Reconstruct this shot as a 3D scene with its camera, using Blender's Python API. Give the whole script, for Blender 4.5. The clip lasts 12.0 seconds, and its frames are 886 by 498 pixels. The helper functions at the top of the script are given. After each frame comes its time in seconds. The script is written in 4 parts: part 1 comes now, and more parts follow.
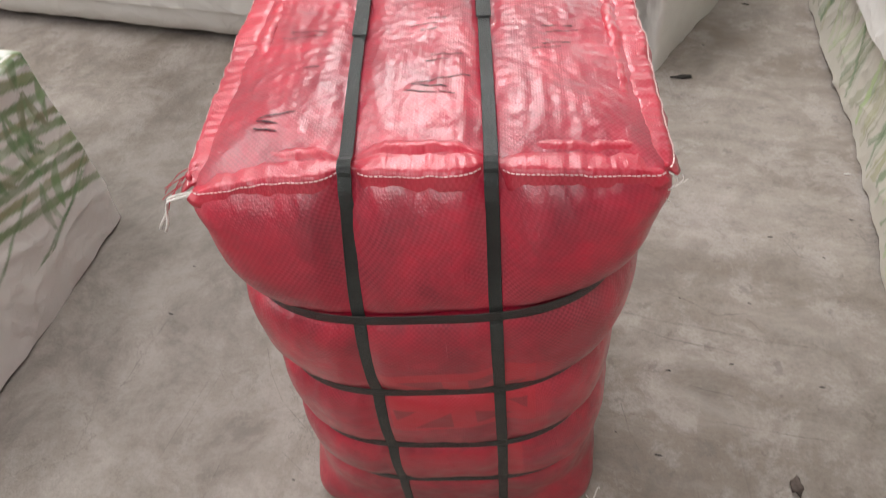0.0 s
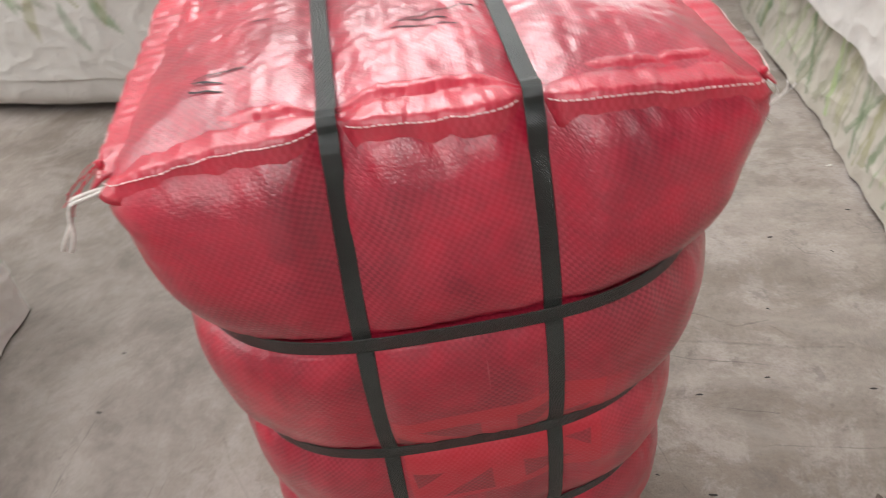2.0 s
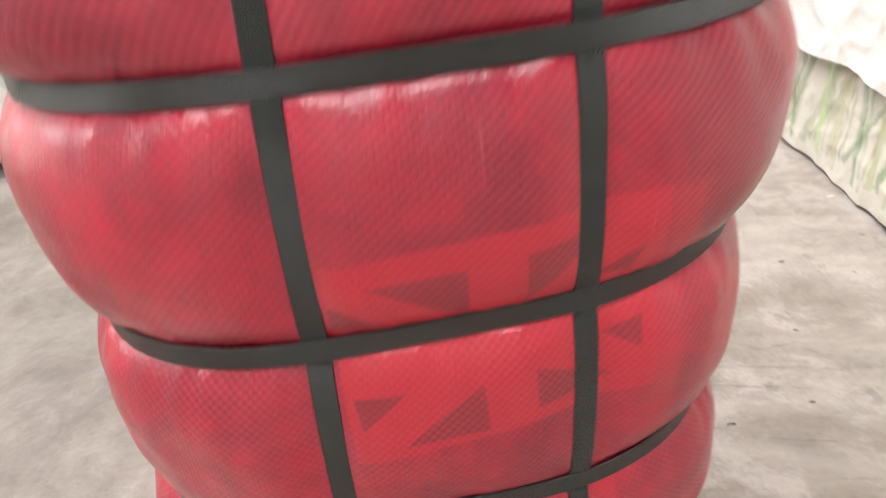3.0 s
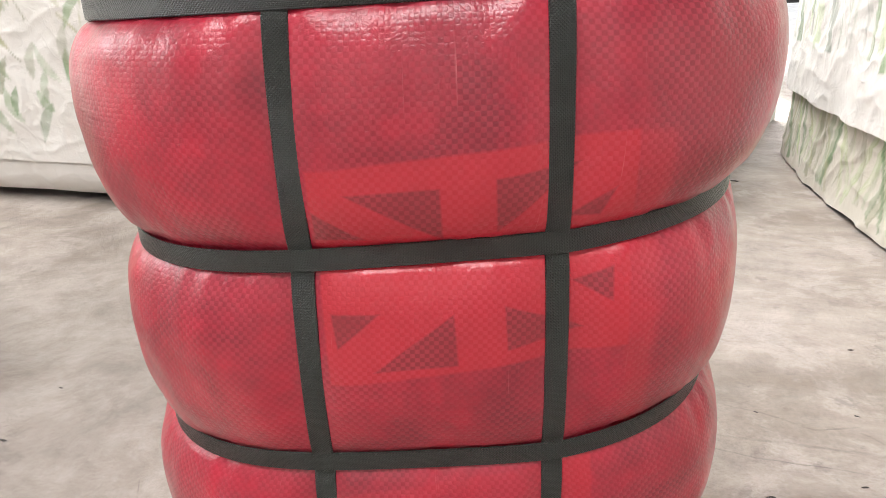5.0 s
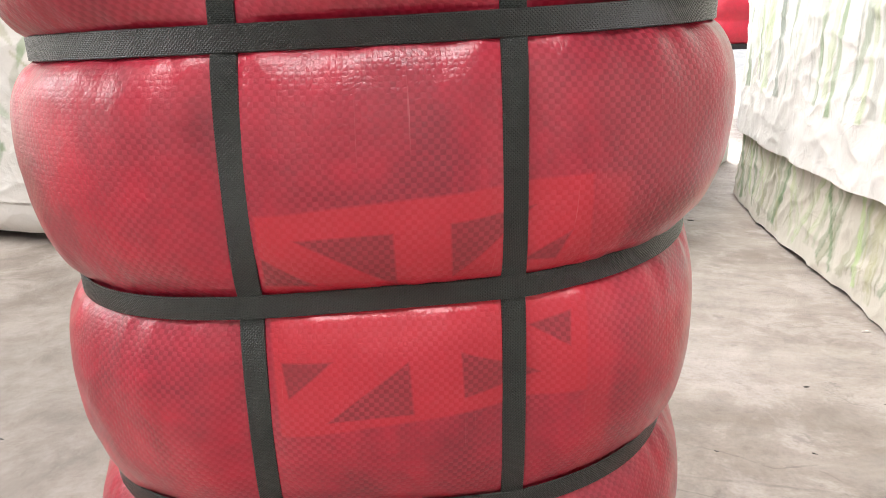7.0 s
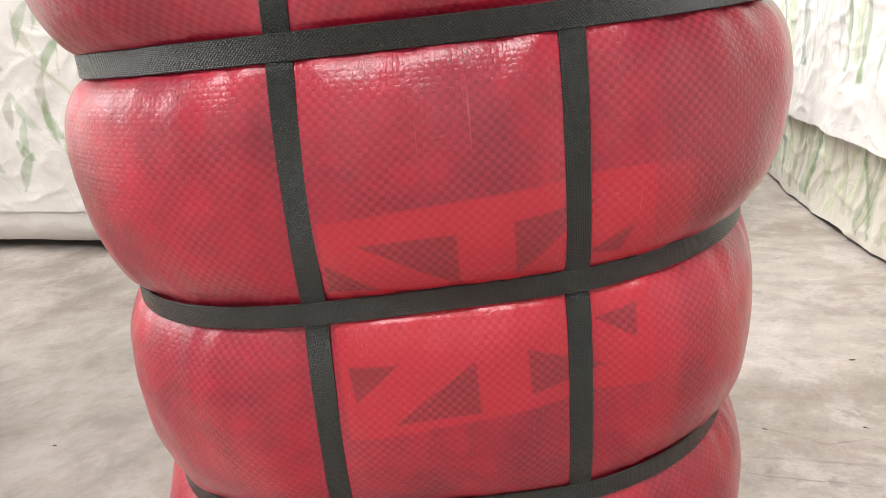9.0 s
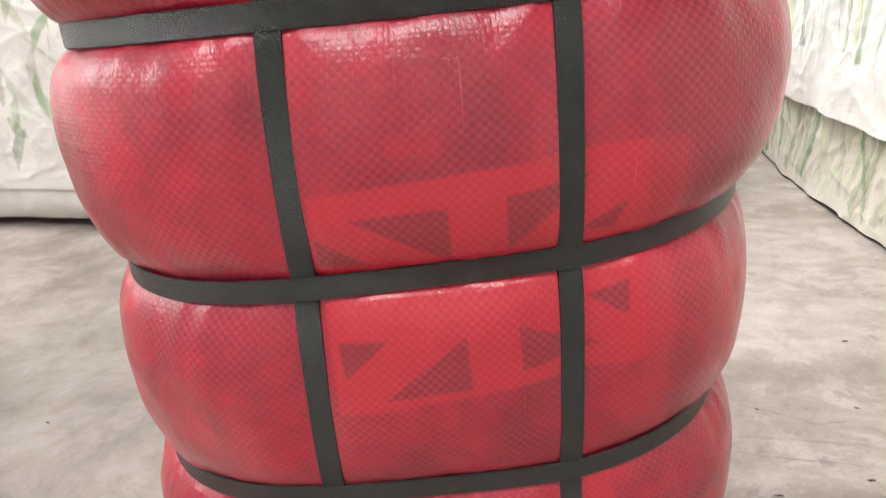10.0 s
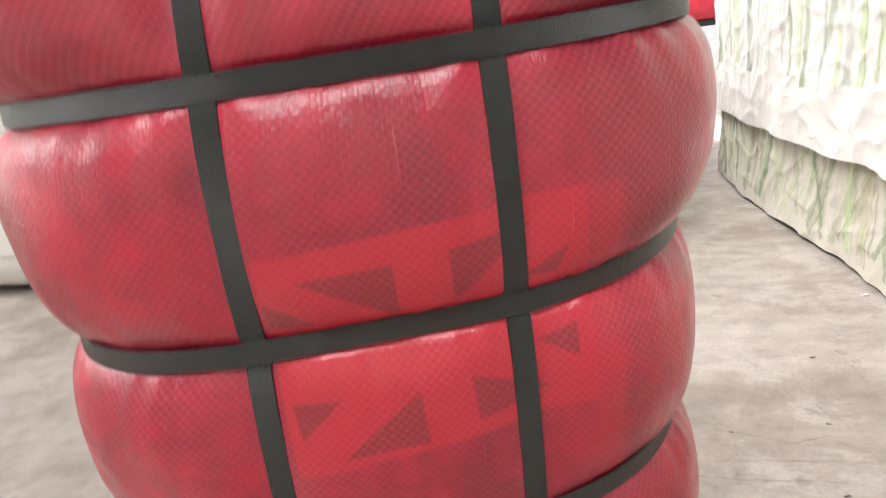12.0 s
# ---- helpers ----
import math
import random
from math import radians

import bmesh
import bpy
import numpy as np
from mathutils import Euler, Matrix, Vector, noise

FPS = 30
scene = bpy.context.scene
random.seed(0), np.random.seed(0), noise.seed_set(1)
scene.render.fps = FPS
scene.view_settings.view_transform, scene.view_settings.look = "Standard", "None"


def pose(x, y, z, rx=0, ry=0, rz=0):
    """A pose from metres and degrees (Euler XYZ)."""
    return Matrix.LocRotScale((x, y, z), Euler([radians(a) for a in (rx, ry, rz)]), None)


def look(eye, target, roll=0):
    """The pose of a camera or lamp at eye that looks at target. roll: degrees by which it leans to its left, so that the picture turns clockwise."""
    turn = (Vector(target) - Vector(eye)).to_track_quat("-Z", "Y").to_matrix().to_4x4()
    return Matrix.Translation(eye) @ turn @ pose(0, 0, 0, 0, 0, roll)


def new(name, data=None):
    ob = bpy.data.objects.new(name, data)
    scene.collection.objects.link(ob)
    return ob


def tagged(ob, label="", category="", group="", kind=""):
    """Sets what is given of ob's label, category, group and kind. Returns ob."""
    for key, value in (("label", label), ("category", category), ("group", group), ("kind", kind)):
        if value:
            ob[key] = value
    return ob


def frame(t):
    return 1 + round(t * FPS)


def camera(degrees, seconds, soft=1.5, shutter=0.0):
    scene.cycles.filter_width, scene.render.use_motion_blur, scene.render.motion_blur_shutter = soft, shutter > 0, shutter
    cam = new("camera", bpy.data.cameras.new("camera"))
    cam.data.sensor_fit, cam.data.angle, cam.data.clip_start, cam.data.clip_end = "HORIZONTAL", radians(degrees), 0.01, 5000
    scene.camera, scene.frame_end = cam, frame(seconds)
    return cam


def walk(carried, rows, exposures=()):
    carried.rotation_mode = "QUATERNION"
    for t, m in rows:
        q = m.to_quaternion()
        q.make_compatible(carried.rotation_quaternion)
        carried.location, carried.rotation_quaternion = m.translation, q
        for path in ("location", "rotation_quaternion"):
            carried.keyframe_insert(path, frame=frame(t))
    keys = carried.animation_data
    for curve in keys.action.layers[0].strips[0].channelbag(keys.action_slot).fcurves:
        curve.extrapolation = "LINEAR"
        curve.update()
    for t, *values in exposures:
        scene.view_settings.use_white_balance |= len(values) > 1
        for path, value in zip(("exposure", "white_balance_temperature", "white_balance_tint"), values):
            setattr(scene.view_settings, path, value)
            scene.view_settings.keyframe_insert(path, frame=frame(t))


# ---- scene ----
cam = camera(65.1, 12.0, soft=0.75, shutter=0.4)
PATH = [
    (0, (0.099, -0.53, 1.453), (-0.076, 0.82, -0.012), -6.5),
    (0.5, (0.103, -0.522, 1.438), (-0.065, 0.72, -0.121), -6.7),
    (1, (0.108, -0.513, 1.426), (-0.06, 0.711, -0.147), -6.8),
    (1.5, (0.095, -0.5, 1.39), (-0.258, 0.839, -0.053), -12.2),
    (2, (-0.011, -0.427, 1.221), (0.011, 1.078, -0.096), -7.8),
    (2.5, (-0.001, -0.425, 1.125), (0.107, 1.162, -0.087), -8.3),
    (3, (-0.042, -0.366, 0.841), (0.144, 1.362, -0.149), -5.2),
    (3.2, (-0.058, -0.391, 0.769), (0.035, 1.429, -0.054), -1.3),
    (4.8, (0.027, -0.45, 0.746), (-0.021, 1.405, 0.001), -2.3),
    (5, (0.02, -0.449, 0.75), (-0.023, 1.414, 0.025), -2.1),
    (5.5, (0.017, -0.439, 0.748), (0.007, 1.424, 0.021), -1.6),
    (6, (0.024, -0.433, 0.739), (0.049, 1.399, -0.063), -0.9),
    (6.5, (0.025, -0.43, 0.734), (0.075, 1.402, -0.066), -1.1),
    (7, (0.026, -0.44, 0.751), (0.092, 1.459, 0.128), -1.3),
    (7.5, (0.023, -0.436, 0.752), (0.063, 1.446, 0.074), -2.4),
    (9.5, (-0.004, -0.432, 0.761), (0.001, 1.457, 0.105), -4.8),
    (10, (0.002, -0.429, 0.754), (0.013, 1.44, 0.043), -4.3),
    (10.5, (0.016, -0.423, 0.732), (0.029, 1.385, -0.123), -2.1),
    (11, (0.017, -0.419, 0.727), (0.041, 1.4, -0.103), -1.7),
    (11.5, (0.018, -0.421, 0.728), (0.08, 1.422, -0.046), -1.8),
    (12, (0.023, -0.432, 0.764), (0.113, 1.469, 0.148), -7.2),
]
EXPOSURES = [(0, -0.08), (1.0, 0.12), (2.0, 0.05), (2.5, 0.12), (3.0, 0.9), (5.0, 0.85), (12.0, 0.85)]
walk(cam, [(t, look(eye, target, roll)) for t, eye, target, roll in PATH], EXPOSURES)

# ---- light: daylight through the open gate, plus unseen roof and west openings ----
world = bpy.data.worlds.new("world")
scene.world = world
world.use_nodes = True
sky = world.node_tree.nodes.new("ShaderNodeTexSky")
sky.sky_type, sky.sun_disc = "NISHITA", False
sky.sun_elevation, sky.sun_rotation = radians(38), radians(8)
world.node_tree.links.new(sky.outputs[0], world.node_tree.nodes["Background"].inputs[0])
world.node_tree.nodes["Background"].inputs[1].default_value = 0.12
sun = new("sun", bpy.data.lights.new("sun", "SUN"))
sun.data.energy, sun.data.angle, sun.data.color = 3.0, radians(0.5), (1.0, 0.95, 0.88)
sun.matrix_world = look((1.8, 12.8, 10), (0, 0, 0))


def area(name, eye, target, sx, sy, watts, color=(1, 1, 1)):
    """A lamp filling an opening; those in the west wall and roof are unseen."""
    ob = new(name, bpy.data.lights.new(name, "AREA"))
    ob.data.shape, ob.data.size, ob.data.size_y, ob.data.energy, ob.data.color = "RECTANGLE", sx, sy, watts, color
    ob.matrix_world = look(eye, target)
    return ob


ROOF = 4.2
# all unseen; the last is fill light added for the bale's front
SKYLIGHTS = [(-0.4, 3.3, 2.0, 2.0, 200), (-0.3, 5.7, 2.6, 1.4, 9), (-2.7, 1.7, 1.0, 2.0, 115), (2.6, 2.4, 0.8, 3.0, 25), (-0.7, -1.9, 2.6, 1.2, 88)]
for x, y, wide, deep, watts in SKYLIGHTS:
    area("unseen_roof_glow", (x, y, ROOF - 0.03), (x, y, 0), wide, deep, watts, (1.0, 0.995, 0.985))
# unseen fill from the west, added to light the bale's left side
area("west_fill_glow", (-4.95, 0.3, 3.0), (0.0, 0.3, 0.6), 2.4, 1.1, 45, (1.0, 0.995, 0.985))
area("gate_glow", (3.2, 6.9, 1.6), (2.0, 2.0, 0.6), 3.6, 2.8, 80, (1.0, 0.99, 0.97))


# ---- materials ----
def material(name):
    m = bpy.data.materials.new(name)
    m.use_nodes = True
    return m, m.node_tree.nodes, m.node_tree.links, m.node_tree.nodes["Principled BSDF"]


def put(nodes, links, kind, **values):
    """A node with properties and inputs set; a value that is a socket is linked."""
    n = nodes.new(kind)
    for key, v in values.items():
        if key.startswith("i_"):
            slot = key[2:]
            slot = n.inputs[int(slot)] if slot.isdigit() else n.inputs[slot.replace("_", " ")]
            if isinstance(v, bpy.types.NodeSocket):
                links.new(v, slot)
            else:
                slot.default_value = v
        elif key == "op":
            n.operation = v
        elif key == "mode":
            n.blend_type = v
    return n


def mix(nodes, links, fac, a, b, mode="MIX"):
    n = nodes.new("ShaderNodeMix")
    n.data_type, n.blend_type = "RGBA", mode
    for slot, v in ((0, fac), (6, a), (7, b)):
        if isinstance(v, bpy.types.NodeSocket):
            links.new(v, n.inputs[slot])
        else:
            n.inputs[slot].default_value = v if slot == 0 else (*v, 1)
    return n.outputs[2]


def ramp(nodes, links, fac, lo, hi, a=0.0, b=1.0):
    n = nodes.new("ShaderNodeMapRange")
    links.new(fac, n.inputs[0])
    n.inputs[1].default_value, n.inputs[2].default_value, n.inputs[3].default_value, n.inputs[4].default_value = lo, hi, a, b
    return n.outputs[0]


def noise_tex(nodes, links, vec, scale, detail=4, rough=0.55, distort=0.0):
    n = nodes.new("ShaderNodeTexNoise")
    links.new(vec, n.inputs["Vector"])
    n.inputs["Scale"].default_value, n.inputs["Detail"].default_value = scale, detail
    n.inputs["Roughness"].default_value, n.inputs["Distortion"].default_value = rough, distort
    return n.outputs[0]


def bump(nodes, links, height, strength, distance, bsdf, below=None):
    n = nodes.new("ShaderNodeBump")
    n.inputs["Strength"].default_value, n.inputs["Distance"].default_value = strength, distance
    links.new(height, n.inputs["Height"])
    if below:
        links.new(below, n.inputs["Normal"])
    links.new(n.outputs[0], bsdf.inputs["Normal"])
    return n.outputs[0]


# the faint printed flag: dark red triangles inside a brighter oblong, as (x, z) corners
FLAG_BOX = [(-0.079, 0.636), (0.139, 0.657), (0.142, 0.498), (-0.077, 0.472)]
FLAG_DARK = [
    [(-0.054, 0.620), (0.009, 0.623), (0.010, 0.584)], [(0.046, 0.629), (0.102, 0.636), (0.047, 0.590)],
    [(0.094, 0.597), (0.127, 0.619), (0.117, 0.598)], [(0.100, 0.549), (0.129, 0.559), (0.129, 0.534)],
    [(0.052, 0.535), (0.109, 0.513), (0.054, 0.499)], [(0.016, 0.530), (0.018, 0.489), (-0.043, 0.485)],
    [(-0.072, 0.530), (-0.037, 0.531), (-0.069, 0.503)], [(-0.078, 0.607), (-0.043, 0.586), (-0.078, 0.586)],
]
LOWER_BOX = [(-0.115, 0.356), (0.122, 0.390), (0.125, 0.250), (-0.110, 0.250)]
LOWER_TAB = [(0.097, 0.392), (0.122, 0.392), (0.127, 0.250), (0.100, 0.250)]
TOP_PATCH = [(0.12, 0.80), (0.22, 0.82), (0.23, 0.62), (0.15, 0.60)]
SIDE_BAND = [(0.139, 0.657), (0.165, 0.655), (0.160, 0.410), (0.142, 0.410)]


def polygon(nodes, links, xz1, corners, soft=0.0012):
    """1 inside the convex polygon of (x, z) corners, 0 outside."""
    cx = sum(p[0] for p in corners) / len(corners)
    cz = sum(p[1] for p in corners) / len(corners)
    least = None
    for (x0, z0), (x1, z1) in zip(corners, corners[1:] + corners[:1]):
        a, b = -(z1 - z0), x1 - x0
        size = math.hypot(a, b)
        a, b = a / size, b / size
        c = -(a * x0 + b * z0)
        if a * cx + b * cz + c < 0:
            a, b, c = -a, -b, -c
        d = put(nodes, links, "ShaderNodeVectorMath", op="DOT_PRODUCT", i_0=xz1, i_1=(a, b, c)).outputs["Value"]
        least = d if least is None else put(nodes, links, "ShaderNodeMath", op="MINIMUM", i_0=least, i_1=d).outputs[0]
    return ramp(nodes, links, least, -soft, soft)


def weave_material(name, printed, lift=0.0):
    m, nodes, links, bsdf = material(name)
    co = nodes.new("ShaderNodeTexCoord")
    uv = co.outputs["UV"]
    obj = co.outputs["Object"]
    # tapes of about 3 mm, over and under
    split = nodes.new("ShaderNodeSeparateXYZ")
    links.new(uv, split.inputs[0])

    def wave(sock, per):
        ph = put(nodes, links, "ShaderNodeMath", op="MULTIPLY", i_0=sock, i_1=math.pi / per).outputs[0]
        return put(nodes, links, "ShaderNodeMath", op="SINE", i_0=ph).outputs[0]
    wx, wz = wave(split.outputs[0], 0.0034), wave(split.outputs[1], 0.0034)
    over = put(nodes, links, "ShaderNodeMath", op="MULTIPLY", i_0=wx, i_1=wz).outputs[0]
    check = ramp(nodes, links, over, -0.25, 0.25)
    ax = put(nodes, links, "ShaderNodeMath", op="ABSOLUTE", i_0=wx).outputs[0]
    az = put(nodes, links, "ShaderNodeMath", op="ABSOLUTE", i_0=wz).outputs[0]
    tape = put(nodes, links, "ShaderNodeMath", op="MULTIPLY", i_0=ax, i_1=az).outputs[0]
    relief = put(nodes, links, "ShaderNodeMath", op="ADD", i_0=tape, i_1=put(nodes, links, "ShaderNodeMath", op="MULTIPLY", i_0=check, i_1=0.8).outputs[0]).outputs[0]
    # colour: contents showing through, at two scales
    big = noise_tex(nodes, links, obj, 10.0, 7, 0.66, 0.5)
    small = noise_tex(nodes, links, obj, 55.0, 4, 0.6)
    col = mix(nodes, links, ramp(nodes, links, big, 0.36, 0.64), (0.235, 0.006, 0.024), (0.49, 0.007, 0.035))
    col = mix(nodes, links, ramp(nodes, links, small, 0.42, 0.70, 0, 0.45), col, (0.22, 0.014, 0.030))
    if lift:
        col = mix(nodes, links, lift, col, (0.68, 0.03, 0.055))
    if printed:
        axes = nodes.new("ShaderNodeSeparateXYZ")
        links.new(obj, axes.inputs[0])
        xz1 = put(nodes, links, "ShaderNodeCombineXYZ", i_0=axes.outputs[0], i_1=axes.outputs[2], i_2=1.0).outputs[0]
        front = ramp(nodes, links, axes.outputs[1], 0.12, 0.10)

        def masked(corners, strength, soft=0.0012):
            k = polygon(nodes, links, xz1, corners, soft)
            k = put(nodes, links, "ShaderNodeMath", op="MULTIPLY", i_0=k, i_1=front).outputs[0]
            return put(nodes, links, "ShaderNodeMath", op="MULTIPLY", i_0=k, i_1=strength).outputs[0]
        col = mix(nodes, links, masked(TOP_PATCH, 0.45, 0.012), col, (0.19, 0.012, 0.024))
        col = mix(nodes, links, masked(SIDE_BAND, 0.45, 0.004), col, (0.50, 0.012, 0.030))
        col = mix(nodes, links, masked(LOWER_BOX, 0.45), col, (0.45, 0.010, 0.030))
        col = mix(nodes, links, masked(LOWER_TAB, 0.55), col, (0.52, 0.011, 0.029))
        col = mix(nodes, links, masked(FLAG_BOX, 0.75), col, (0.53, 0.010, 0.027))
        for tri in FLAG_DARK:
            col = mix(nodes, links, masked(tri, 0.85, 0.0009), col, (0.21, 0.010, 0.022))
    uneven = ramp(nodes, links, noise_tex(nodes, links, obj, 16.0, 4, 0.6), 0.3, 0.75, 0.08, 0.42)
    col = mix(nodes, links, put(nodes, links, "ShaderNodeMath", op="MULTIPLY", i_0=check, i_1=uneven).outputs[0], col, (0.62, 0.05, 0.09))
    mp = nodes.new("ShaderNodeMapping")
    links.new(uv, mp.inputs[0])
    mp.inputs["Scale"].default_value = (420, 9, 1)
    scratch = noise_tex(nodes, links, mp.outputs[0], 1.0, 3, 0.6)
    col = mix(nodes, links, ramp(nodes, links, scratch, 0.68, 0.80, 0, 0.35), col, (0.75, 0.22, 0.24))
    links.new(col, bsdf.inputs["Base Color"])
    scuff = noise_tex(nodes, links, obj, 30.0, 5, 0.6)
    links.new(ramp(nodes, links, scuff, 0.3, 0.7, 0.30, 0.46), bsdf.inputs["Roughness"])
    bsdf.inputs["Specular IOR Level"].default_value = 0.4
    crease = noise_tex(nodes, links, obj, 45.0, 6, 0.65, 0.8)
    first = bump(nodes, links, crease, 0.30, 0.004, bsdf)
    # the crackle of the film and its drawn lines, along the tapes
    fine = noise_tex(nodes, links, obj, 190.0, 4, 0.6, 0.4)
    first = bump(nodes, links, fine, 0.12, 0.0012, bsdf, first)
    first = bump(nodes, links, scratch, 0.14, 0.0012, bsdf, first)
    second = bump(nodes, links, relief, 0.17, 0.0006, bsdf, first)
    links.new(second, bsdf.inputs["Coat Normal"])
    bsdf.inputs["Coat Weight"].default_value, bsdf.inputs["Coat Roughness"].default_value = 0.75, 0.27
    return m


SACK = weave_material("red_woven_plastic", True)
HEM = weave_material("red_hem_plastic", False, 0.35)


def strap_material():
    m, nodes, links, bsdf = material("dark_green_strap")
    co = nodes.new("ShaderNodeTexCoord")
    split = nodes.new("ShaderNodeSeparateXYZ")
    links.new(co.outputs["UV"], split.inputs[0])
    plus = put(nodes, links, "ShaderNodeMath", op="ADD", i_0=split.outputs[0], i_1=split.outputs[1]).outputs[0]
    minus = put(nodes, links, "ShaderNodeMath", op="SUBTRACT", i_0=split.outputs[0], i_1=split.outputs[1]).outputs[0]
    waves = []
    for s in (plus, minus):
        ph = put(nodes, links, "ShaderNodeMath", op="MULTIPLY", i_0=s, i_1=math.pi * 2 / 0.0023).outputs[0]
        waves.append(put(nodes, links, "ShaderNodeMath", op="SINE", i_0=ph).outputs[0])
    diamonds = put(nodes, links, "ShaderNodeMath", op="MAXIMUM", i_0=waves[0], i_1=waves[1]).outputs[0]
    n = noise_tex(nodes, links, co.outputs["Object"], 40, 4)
    col = mix(nodes, links, ramp(nodes, links, n, 0.35, 0.7), (0.006, 0.009, 0.008), (0.015, 0.021, 0.018))
    col = mix(nodes, links, ramp(nodes, links, diamonds, 0.55, 1.0, 0, 0.35), col, (0.038, 0.048, 0.043))
    links.new(col, bsdf.inputs["Base Color"])
    bsdf.inputs["Roughness"].default_value = 0.34
    bsdf.inputs["Coat Weight"].default_value, bsdf.inputs["Coat Roughness"].default_value = 0.5, 0.24
    raised = bump(nodes, links, diamonds, 0.8, 0.0006, bsdf)
    links.new(raised, bsdf.inputs["Coat Normal"])
    return m


STRAP = strap_material()


def plain(name, color, rough, grain=60.0, spread=0.25, metal=0.0, relief=0.3, depth=0.001):
    m, nodes, links, bsdf = material(name)
    co = nodes.new("ShaderNodeTexCoord").outputs["Object"]
    n = noise_tex(nodes, links, co, grain, 5, 0.6)
    w = noise_tex(nodes, links, co, grain / 12, 3, 0.5)
    dark = tuple(c * (1 - spread) for c in color)
    lite = tuple(min(1, c * (1 + spread)) for c in color)
    col = mix(nodes, links, ramp(nodes, links, n, 0.3, 0.7), dark, lite)
    col = mix(nodes, links, ramp(nodes, links, w, 0.35, 0.7, 0, 0.5), col, dark)
    links.new(col, bsdf.inputs["Base Color"])
    bsdf.inputs["Roughness"].default_value, bsdf.inputs["Metallic"].default_value = rough, metal
    bump(nodes, links, n, relief, depth, bsdf)
    return m


THREAD = plain("white_thread", (0.75, 0.70, 0.66), 0.8, 300)
STITCH = plain("pink_stitch_thread", (0.74, 0.50, 0.49), 0.7, 300)
REDTHREAD = plain("red_thread", (0.55, 0.02, 0.05), 0.6, 300)
INK = plain("black_marker", (0.022, 0.008, 0.012), 0.75, 120)
CHIP = plain("dark_debris", (0.035, 0.030, 0.026), 0.8, 200)
PALECHIP = plain("pale_debris", (0.75, 0.72, 0.68), 0.8, 200)
CLOD = plain("brown_clod", (0.13, 0.10, 0.085), 0.85, 90, 0.4, 0.0, 0.8, 0.004)
WALLPAINT = plain("white_plaster", (0.72, 0.71, 0.68), 0.85, 9)
ROOFSHEET = plain("grey_roof_sheet", (0.40, 0.41, 0.42), 0.5, 14)
STEEL = plain("dark_steel", (0.06, 0.06, 0.065), 0.45, 50, 0.3, 0.8)
GREYSTEEL = plain("grey_steel", (0.45, 0.45, 0.46), 0.45, 50, 0.2, 0.4)
CARD = plain("brown_cardboard", (0.22, 0.15, 0.085), 0.9, 40)
YARD = plain("pale_yard_concrete", (0.5, 0.48, 0.45), 0.9, 8)


def cloth_material(name):
    m, nodes, links, bsdf = material(name)
    at = nodes.new("ShaderNodeAttribute")
    at.attribute_name = "print"
    co = nodes.new("ShaderNodeTexCoord").outputs["Object"]
    soft = noise_tex(nodes, links, co, 14, 4, 0.6, 0.5)
    dirt = noise_tex(nodes, links, co, 3.5, 5, 0.65)
    col = mix(nodes, links, ramp(nodes, links, soft, 0.3, 0.75, 0, 0.10), at.outputs["Color"], (0.62, 0.58, 0.54))
    col = mix(nodes, links, ramp(nodes, links, dirt, 0.48, 0.8, 0, 0.20), col, (0.40, 0.35, 0.28))
    links.new(col, bsdf.inputs["Base Color"])
    bsdf.inputs["Roughness"].default_value = 0.78
    bsdf.inputs["Sheen Weight"].default_value = 0.1
    crease = noise_tex(nodes, links, co, 22, 5, 0.6, 1.2)
    threads = noise_tex(nodes, links, co, 700, 2, 0.5)
    first = bump(nodes, links, crease, 0.5, 0.006, bsdf)
    # sharp crossing folds
    for scale, depth, seed in ((3.2, 0.008, 3.0), (8.0, 0.004, 9.0)):
        moved = put(nodes, links, "ShaderNodeVectorMath", op="ADD", i_0=co, i_1=(seed, seed * 2, seed)).outputs[0]
        n = noise_tex(nodes, links, moved, scale, 1.5, 0.5, 0.9)
        fold = put(nodes, links, "ShaderNodeMath", op="ABSOLUTE", i_0=put(nodes, links, "ShaderNodeMath", op="SUBTRACT", i_0=n, i_1=0.5).outputs[0]).outputs[0]
        first = bump(nodes, links, ramp(nodes, links, fold, 0.0, 0.06, 1, 0), 0.18, depth, bsdf, first)
    bump(nodes, links, threads, 0.15, 0.0006, bsdf, first)
    return m


CLOTH = cloth_material("printed_cotton_sheet")


# lines on the floor: corners (x, y), half width
FLOOR_LINES = [
    ([(-0.77, 0.66), (-0.808, 0.578), (-0.852, 0.443), (-0.874, 0.348)], 0.0022), ([(-0.644, 0.38), (-0.726, 0.091)], 0.0010), ([(-0.615, 0.406), (-0.662, 0.241)], 0.0008),
    ([(-0.514, 0.471), (-0.489, 0.398), (-0.443, 0.317), (-0.374, 0.247)], 0.0009), ([(-0.63, 0.415), (-0.565, 0.325)], 0.0010), ([(-0.573, 0.077), (-0.552, 0.171)], 0.0009),
    ([(-0.416, 0.185), (-0.353, 0.132)], 0.0010), ([(0.397, 0.578), (0.572, 0.529), (0.69, 0.495), (0.826, 0.458)], 0.0030), ([(0.407, 0.533), (0.675, 0.436)], 0.0016),
    ([(0.364, 0.313), (0.39, 0.195)], 0.0012), ([(0.501, 0.651), (0.633, 0.56), (0.704, 0.568)], 0.0018), ([(0.858, 0.83), (0.889, 0.755), (0.93, 0.74)], 0.0014),
    ([(0.70, 0.55), (0.74, 0.50)], 0.0020), ([(0.50, 0.36), (0.62, 0.33)], 0.0012), ([(0.56, 0.26), (0.80, 0.22)], 0.0014),
]


